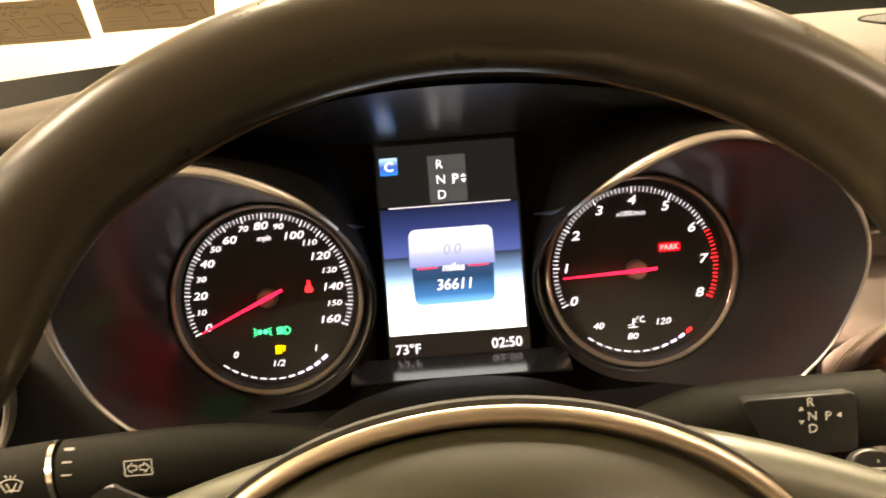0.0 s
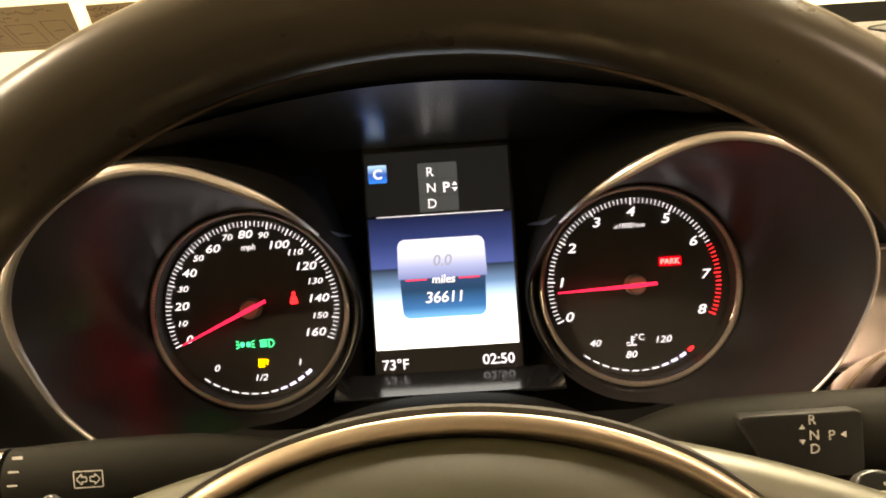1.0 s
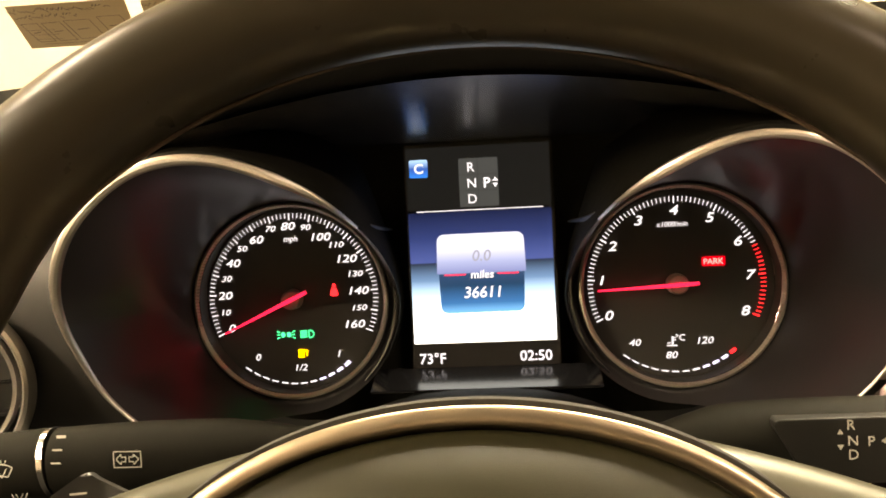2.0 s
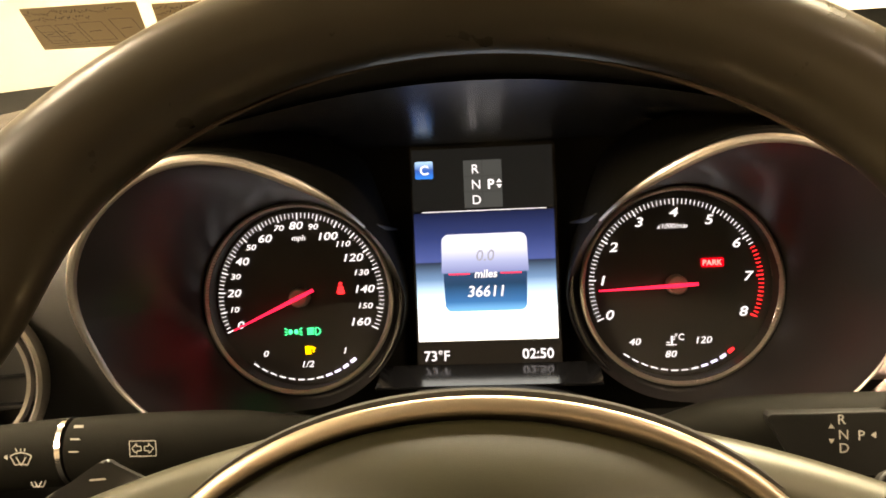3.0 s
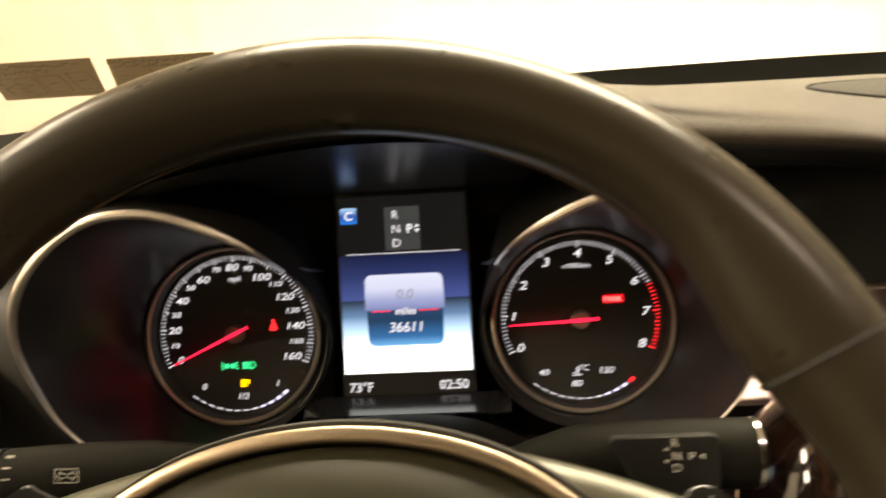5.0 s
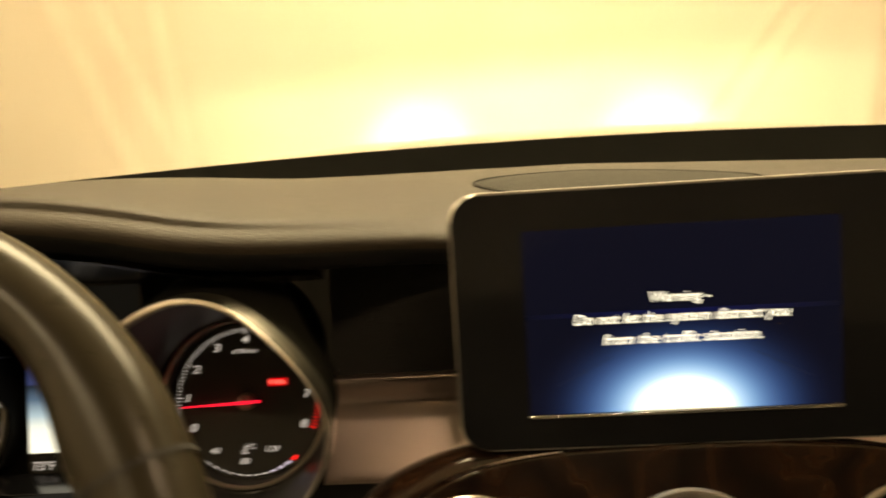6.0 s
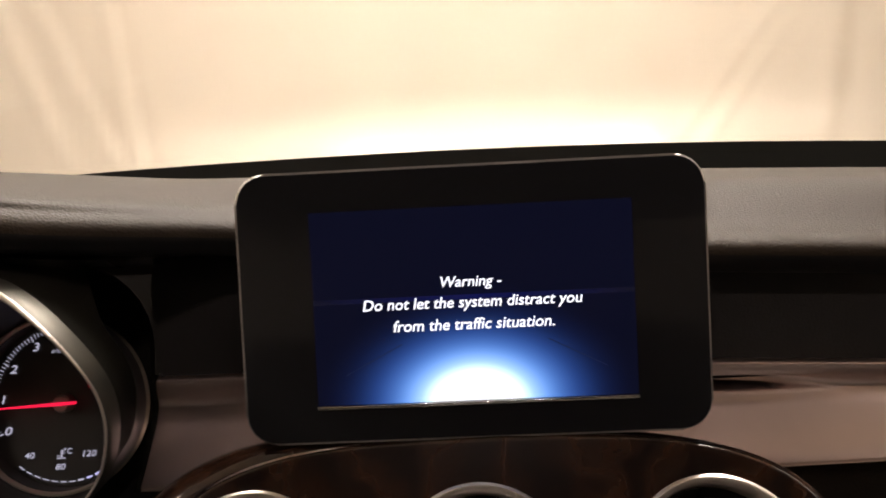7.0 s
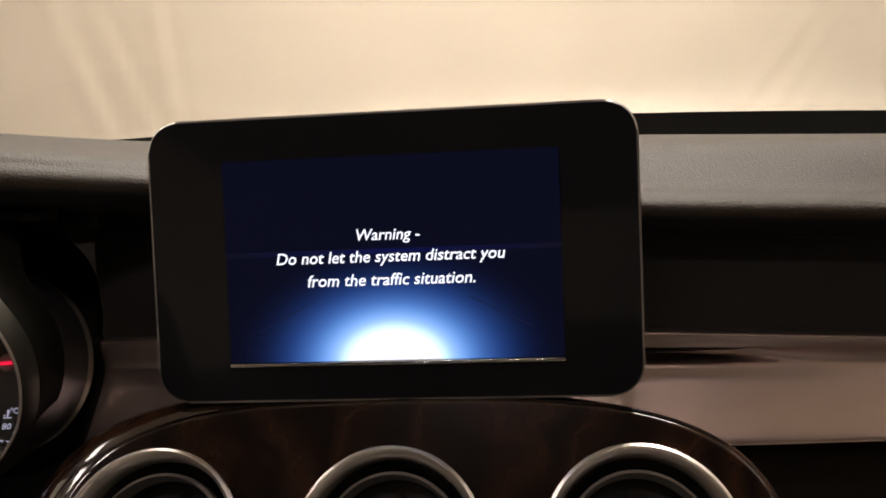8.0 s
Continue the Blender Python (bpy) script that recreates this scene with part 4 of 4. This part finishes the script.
def screen_symbol(cx, cz, k):
    """The outline of a windshield with a wiper arm, as printed on switches."""
    top = [(cx + k * 0.0040 * u, cz + k * (0.0030 - 0.0012 * u * u)) for u in (-1, -0.5, 0, 0.5, 1)]
    low = [(cx + k * 0.0023 * u, cz - k * (0.0010 + 0.0005 * u * u)) for u in (-1, 0, 1)]
    lines = [bar(*a, *b, 0.0004) for run in (top, low) for a, b in zip(run, run[1:])]
    lines += [bar(*top[0], *low[0], 0.0004), bar(*top[-1], *low[-1], 0.0004)]
    lines += [bar(cx, cz - k * 0.0018, cx - k * 0.0018, cz + k * 0.0014, 0.0004), bar(cx, cz - k * 0.0018, cx + k * 0.0018, cz + k * 0.0014, 0.0004)]
    return lines


wiper = screen_symbol(-0.0702, -0.0012, 1.0)
wiper += [bar(-0.0702 + k * 0.0013, 0.0022, -0.0702 + k * 0.0018, 0.0032, 0.0004) for k in (-1, 0, 1)]
wiper.append([(-0.0752, -0.0008), (-0.0752, 0.0012), (-0.0768, 0.0002)])
flat("wiper_symbol", wiper, GREYPRINT, turn_stalk, -0.0112, "printed wiper symbol")
flat("rear_wiper_symbol", screen_symbol(-0.0662, -0.0106, 0.75), GREYPRINT, turn_stalk, -0.0082, "printed rear wiper symbol")
selector = thing("gear_selector_stalk", "dark gear selector stalk with gloss panel and chrome end", "gear selector", pose(0.096, -0.085, 0.8872, -20, 0, 0))
part("arm", tube(spline([(-0.050, 0, -0.006), (-0.020, 0, 0.0), (0.01, 0, 0.002), (0.0555, 0, 0.002)], 6), lambda t: 0.007 + 0.0066 * min(1, t * 2.4), 24, flat=0.95), STALK, selector, "dark tapered arm")
part("gloss_panel", slab([(-0.0002, 0.0102), (0.0001, 0.0116), (0.0012, 0.0124), (0.037, 0.0125), (0.0390, 0.0118), (0.0395, 0.010), (0.0395, -0.006), (0.0388, -0.0078), (0.037, -0.0085), (0.014, -0.0085), (0.011, -0.0075), (0.007, -0.003)], -0.0138, -0.006, 0.0007, 2), PADDLE, selector, "gloss black inset panel")
part("end_cap", tube([(0.0553, 0, 0.002), (0.0564, 0, 0.002)], 0.0138, 28, flat=0.95), BRIGHT, selector, "thin chrome end ring")
part("end_button", tube([(0.0566, 0, 0.002), (0.0576, 0, 0.002)], 0.0128, 28, flat=0.95), STALK, selector, "dark end button")
for body, x, z in (("R", 0.0232, 0.0103), ("N", 0.0236, 0.0053), ("D", 0.0237, 0.0009), ("P", 0.0292, 0.0050)):
    letters("writing", body, GREYPRINT, selector, x, z, -0.0141, height=0.0031, bold=0.004)
flat("arrow", [[(0.0188, 0.0074), (0.0208, 0.0074), (0.0198, 0.0090)], [(0.0188, 0.0040), (0.0198, 0.0024), (0.0208, 0.0040)], [(0.0320, 0.0050), (0.0337, 0.0061), (0.0337, 0.0039)]], GREYPRINT, selector, -0.0141)

WHEEL = pose(0.0033, -0.1884, 0.9079, -37.31) @ Matrix.Scale(0.945, 4)
left_blade = [(-0.1090, 0.0392), (-0.1185, 0.0434), (-0.1212, 0.0450), (-0.1240, 0.0440), (-0.1335, 0.0375), (-0.1445, 0.0300), (-0.1520, 0.0120), (-0.1460, -0.0220), (-0.1180, -0.0240), (-0.1000, 0.0000), (-0.1010, 0.0330)]
right_blade = [(0.1165, 0.0330), (0.1195, 0.0372), (0.1259, 0.0384), (0.1335, 0.0338), (0.1402, 0.0291), (0.1500, 0.0120), (0.1460, -0.0220), (0.1180, -0.0240), (0.1080, 0.0000), (0.1130, 0.0220)]
for outline, marks in ((left_blade, [bar(-0.1262, 0.0385, -0.1208, 0.0389, 0.0006)]), (right_blade, [bar(0.1237, 0.0322, 0.1294, 0.0319, 0.0009), bar(0.1262, 0.0340, 0.1262, 0.0350, 0.0007)])):
    paddle = thing("shift_paddle", "black shift paddle behind the steering wheel", "shift paddle", WHEEL @ pose(0, 0.05, 0), group="shift paddles")
    part("blade", slab(spline(outline + outline[:1], 3)[:-1], -0.0008, 0.0030, 0.0012, 3), PADDLE, paddle, "black blade")
    flat("mark", marks, GREYPRINT, paddle, -0.0012)

# ---- steering wheel ----
wheel = thing("steering_wheel", "dark leather steering wheel with chrome ring round the airbag pad", "steering wheel", WHEEL)
RW, rw = 0.1747, 0.0166


def near(a, c, wide):
    """1 at c degrees round the rim, falling off to either side."""
    return math.exp(-((((math.degrees(a) - c + 180) % 360 - 180) / wide) ** 2))


def grip(a):
    """Thumb rests swell the inner side of the rim above the spokes; the hold over them is slimmer."""
    return 0.60 * (near(a, 30, 12) + near(a, 150, 12)) - 0.08 * (near(a, 58, 18) + near(a, 122, 18))


def rim_rows(a0, a1, n, k=1.0, out=0.0):
    rows = []
    for i in range(n + 1):
        a = radians(a0 + (a1 - a0) * i / n)
        g = grip(a)
        row = []
        for j in range(28):
            b = 2 * math.pi * j / 28
            rad = (rw + out) * k
            x = RW + rad * math.cos(b) * (1 + g * (math.cos(b) < 0))
            row.append((x * math.cos(a), 1.06 * rad * math.sin(b), x * math.sin(a)))
        rows.append(row)
    return rows


part("rim", grid(rim_rows(0, 360, 160)[:-1], close_u=True, close_v=True), RIM, wheel, "dark smooth leather rim")
for a in (26, 154, 250, 290):
    part("seam", grid(rim_rows(a - 0.35, a + 0.35, 2, 1.0, 0.0005), close_v=True), SOFT, wheel, "stitched leather seam")


def pad_edge(a, grow=0.0, y=0.02):
    low = 1.0 if math.sin(a) > 0 else 1.25
    return Vector(((0.097 + grow) * math.cos(a), y, (0.060 * low + grow) * math.sin(a)))


rows = []
for k in range(129):
    a = 2 * math.pi * k / 128
    arch = [(-0.0024 + 0.0027 * math.cos(b), 0.0212 - 0.0016 * abs(math.sin(b)) ** 0.8) for b in (math.pi * q / 12 for q in range(13))]
    rows.append([tuple(pad_edge(a, g, y)) for g, y in [(0.0008, 0.032)] + arch + [(-0.0060, 0.030)]])
part("chrome_ring", grid(rows), RING, wheel, "satin chrome ring round the pad", smooth=60)
rows = []
for k in range(129):
    a = 2 * math.pi * k / 128
    row = []
    for r in (1.0, 0.99, 0.97, 0.93, 0.88, 0.82, 0.76, 0.70, 0.64, 0.58, 0.52, 0.40, 0.2, 0.01):
        p = pad_edge(a, -0.0059, 0)
        lift = 0.0125 * (1 - ((max(r, 0.55) - 0.55) / 0.45) ** 1.7) + 0.0012 * (1 - r * r)
        row.append((p.x * r, 0.0235 - lift if r < 0.999 else 0.030, p.z * r))
    rows.append(row)
part("airbag_pad", grid(rows), PAD, wheel, "charcoal vinyl airbag pad", smooth=60)
rows = []
for k in range(129):
    a = 2 * math.pi * k / 128
    rows.append([tuple(pad_edge(a, g, y)) for g, y in ((-0.002, 0.040), (0.0008, 0.0265), (0.0022, 0.0255), (0.0032, 0.0280), (0.0036, 0.060))])
part("hub_shell", grid(rows), SOFT, wheel, "black hub shell")
for s in (-1, 1):
    rows = []
    for i in range(15):
        t = i / 14
        x = 0.048 + 0.124 * t
        top = 0.0530 - 0.022 * t - 0.026 * t * t
        bot = -0.060 + 0.035 * t
        yy = 0.0285 - 0.024 * t * t
        rows.append([(s * x, y, z) for y, z in spline([(yy + 0.022, top - 0.004), (yy + 0.010, top + 0.0004), (yy + 0.003, top - 0.0030), (yy - 0.001, top - 0.0110), (yy - 0.001, top - 0.024), (yy + 0.002, (top + bot) / 2), (yy + 0.001, bot + 0.008), (yy + 0.012, bot)], 4)])
    part("spoke", grid(rows), SPOKE, wheel, "dark satin spoke")
rows = []
for i in range(11):
    t = i / 10
    z = -0.066 - 0.098 * t
    w = 0.048 - 0.012 * t
    rows.append([(x, 0.024 - 0.02 * t * t + 0.012 * abs(x / w) ** 3, z) for x in (w * (k / 8 - 1) for k in range(17))])
part("lower_spoke", grid(rows), PLASTIC, wheel, "dark lower spoke")
hubcap = lathe([(0.0005, 0.036), (0.045, 0.040), (0.055, 0.06), (0.05, 0.12), (0.03, 0.14)], 48)
part("hub_back", hubcap, SOFT, wheel)
# thin brown line along the inner side of the rim
rim_line = [((RW - 0.0148) * math.cos(a), 0.0065, (RW - 0.0148) * math.sin(a)) for a in (2 * math.pi * k / 144 for k in range(144))]
part("inner_line", tube(rim_line, 0.0008, 6, closed=True), material("brown_line", (0.030, 0.019, 0.011), 0.6, specular=0.2), wheel, "thin brown line round the inside of the rim")

# ---- papers on the glass ----


def paper(x0, x1, z0, z1, skew, label, marks, cut=0.0):
    pz = (z0 + z1) / 2
    px = (x0 + x1) / 2
    c = Vector((px, windshield_y(px, pz) - 0.010, pz))
    th = thing("paper_form", label, "paper", Matrix.Translation(c) @ pose(0, 0, 0, 53.5, 0, 0), group="papers on the windshield")
    w, h = x1 - x0, (z1 - z0) / math.sin(radians(36.5))
    part("sheet", slab([(-w / 2 - skew, h / 2), (-w / 2 + skew, -h / 2), (w / 2 + skew - cut * w, -h / 2), (w / 2 + skew * (1 - 2 * cut), -h / 2 + cut * h + 0.0001), (w / 2 - skew, h / 2)], -0.00015, 0.00015), PAPER, th, smooth=0)
    polys = []
    rnd = random.Random(len(label) + int(1000 * w))
    for line in (0.38, 0.24):
        x = -w * 0.44
        while x < w * (0.42 if line > 0.3 else 0.1):
            step = rnd.uniform(0.0012, 0.0030)
            z = h * line + rnd.uniform(-0.0012, 0.0012)
            polys.append(bar(x, z, x + step * 0.8, z + rnd.choice((-1, 1)) * rnd.uniform(0.0012, 0.0034), 0.0007))
            x += step
    for line in (-0.05, -0.16, -0.27):
        polys.append(bar(-w * 0.46, h * line, -w * 0.20, h * line - 0.0008, 0.0004))
    for bx0, bz0, bx1, bz1 in marks:
        X0, X1, Z0, Z1 = bx0 * w, bx1 * w, bz0 * h, bz1 * h
        polys += [bar(X0, Z0, X1, Z0, 0.0005), bar(X0, Z1, X1, Z1, 0.0005), bar(X0, Z0, X0, Z1, 0.0005), bar(X1, Z0, X1, Z1, 0.0005)]
        polys.append(bar(X0 + 0.2 * (X1 - X0), (Z0 + Z1) / 2, X0 + 0.7 * (X1 - X0), (Z0 + Z1) / 2 + 0.001, 0.0008))
    polys.append(bar(-w * 0.42, -h * 0.40, w * 0.4, -h * 0.40, 0.0005))
    flat("handwriting", polys, INK, th, -0.0004, "dark handwritten lines and boxes")
    return th


paper(-0.322, -0.2388, 0.9935, 1.0265, -0.0072, "filled-in paper form stuck low on the windshield", ((-0.44, -0.34, -0.30, 0.10), (-0.26, -0.34, -0.10, 0.10), (-0.06, -0.32, 0.16, 0.12), (0.24, -0.30, 0.44, 0.16)))
paper(-0.2362, -0.1528, 0.9950, 1.0230, -0.0062, "second handwritten paper form on the windshield", ((-0.1, -0.25, 0.2, 0.2), (0.22, -0.25, 0.40, 0.2)), cut=0.28)
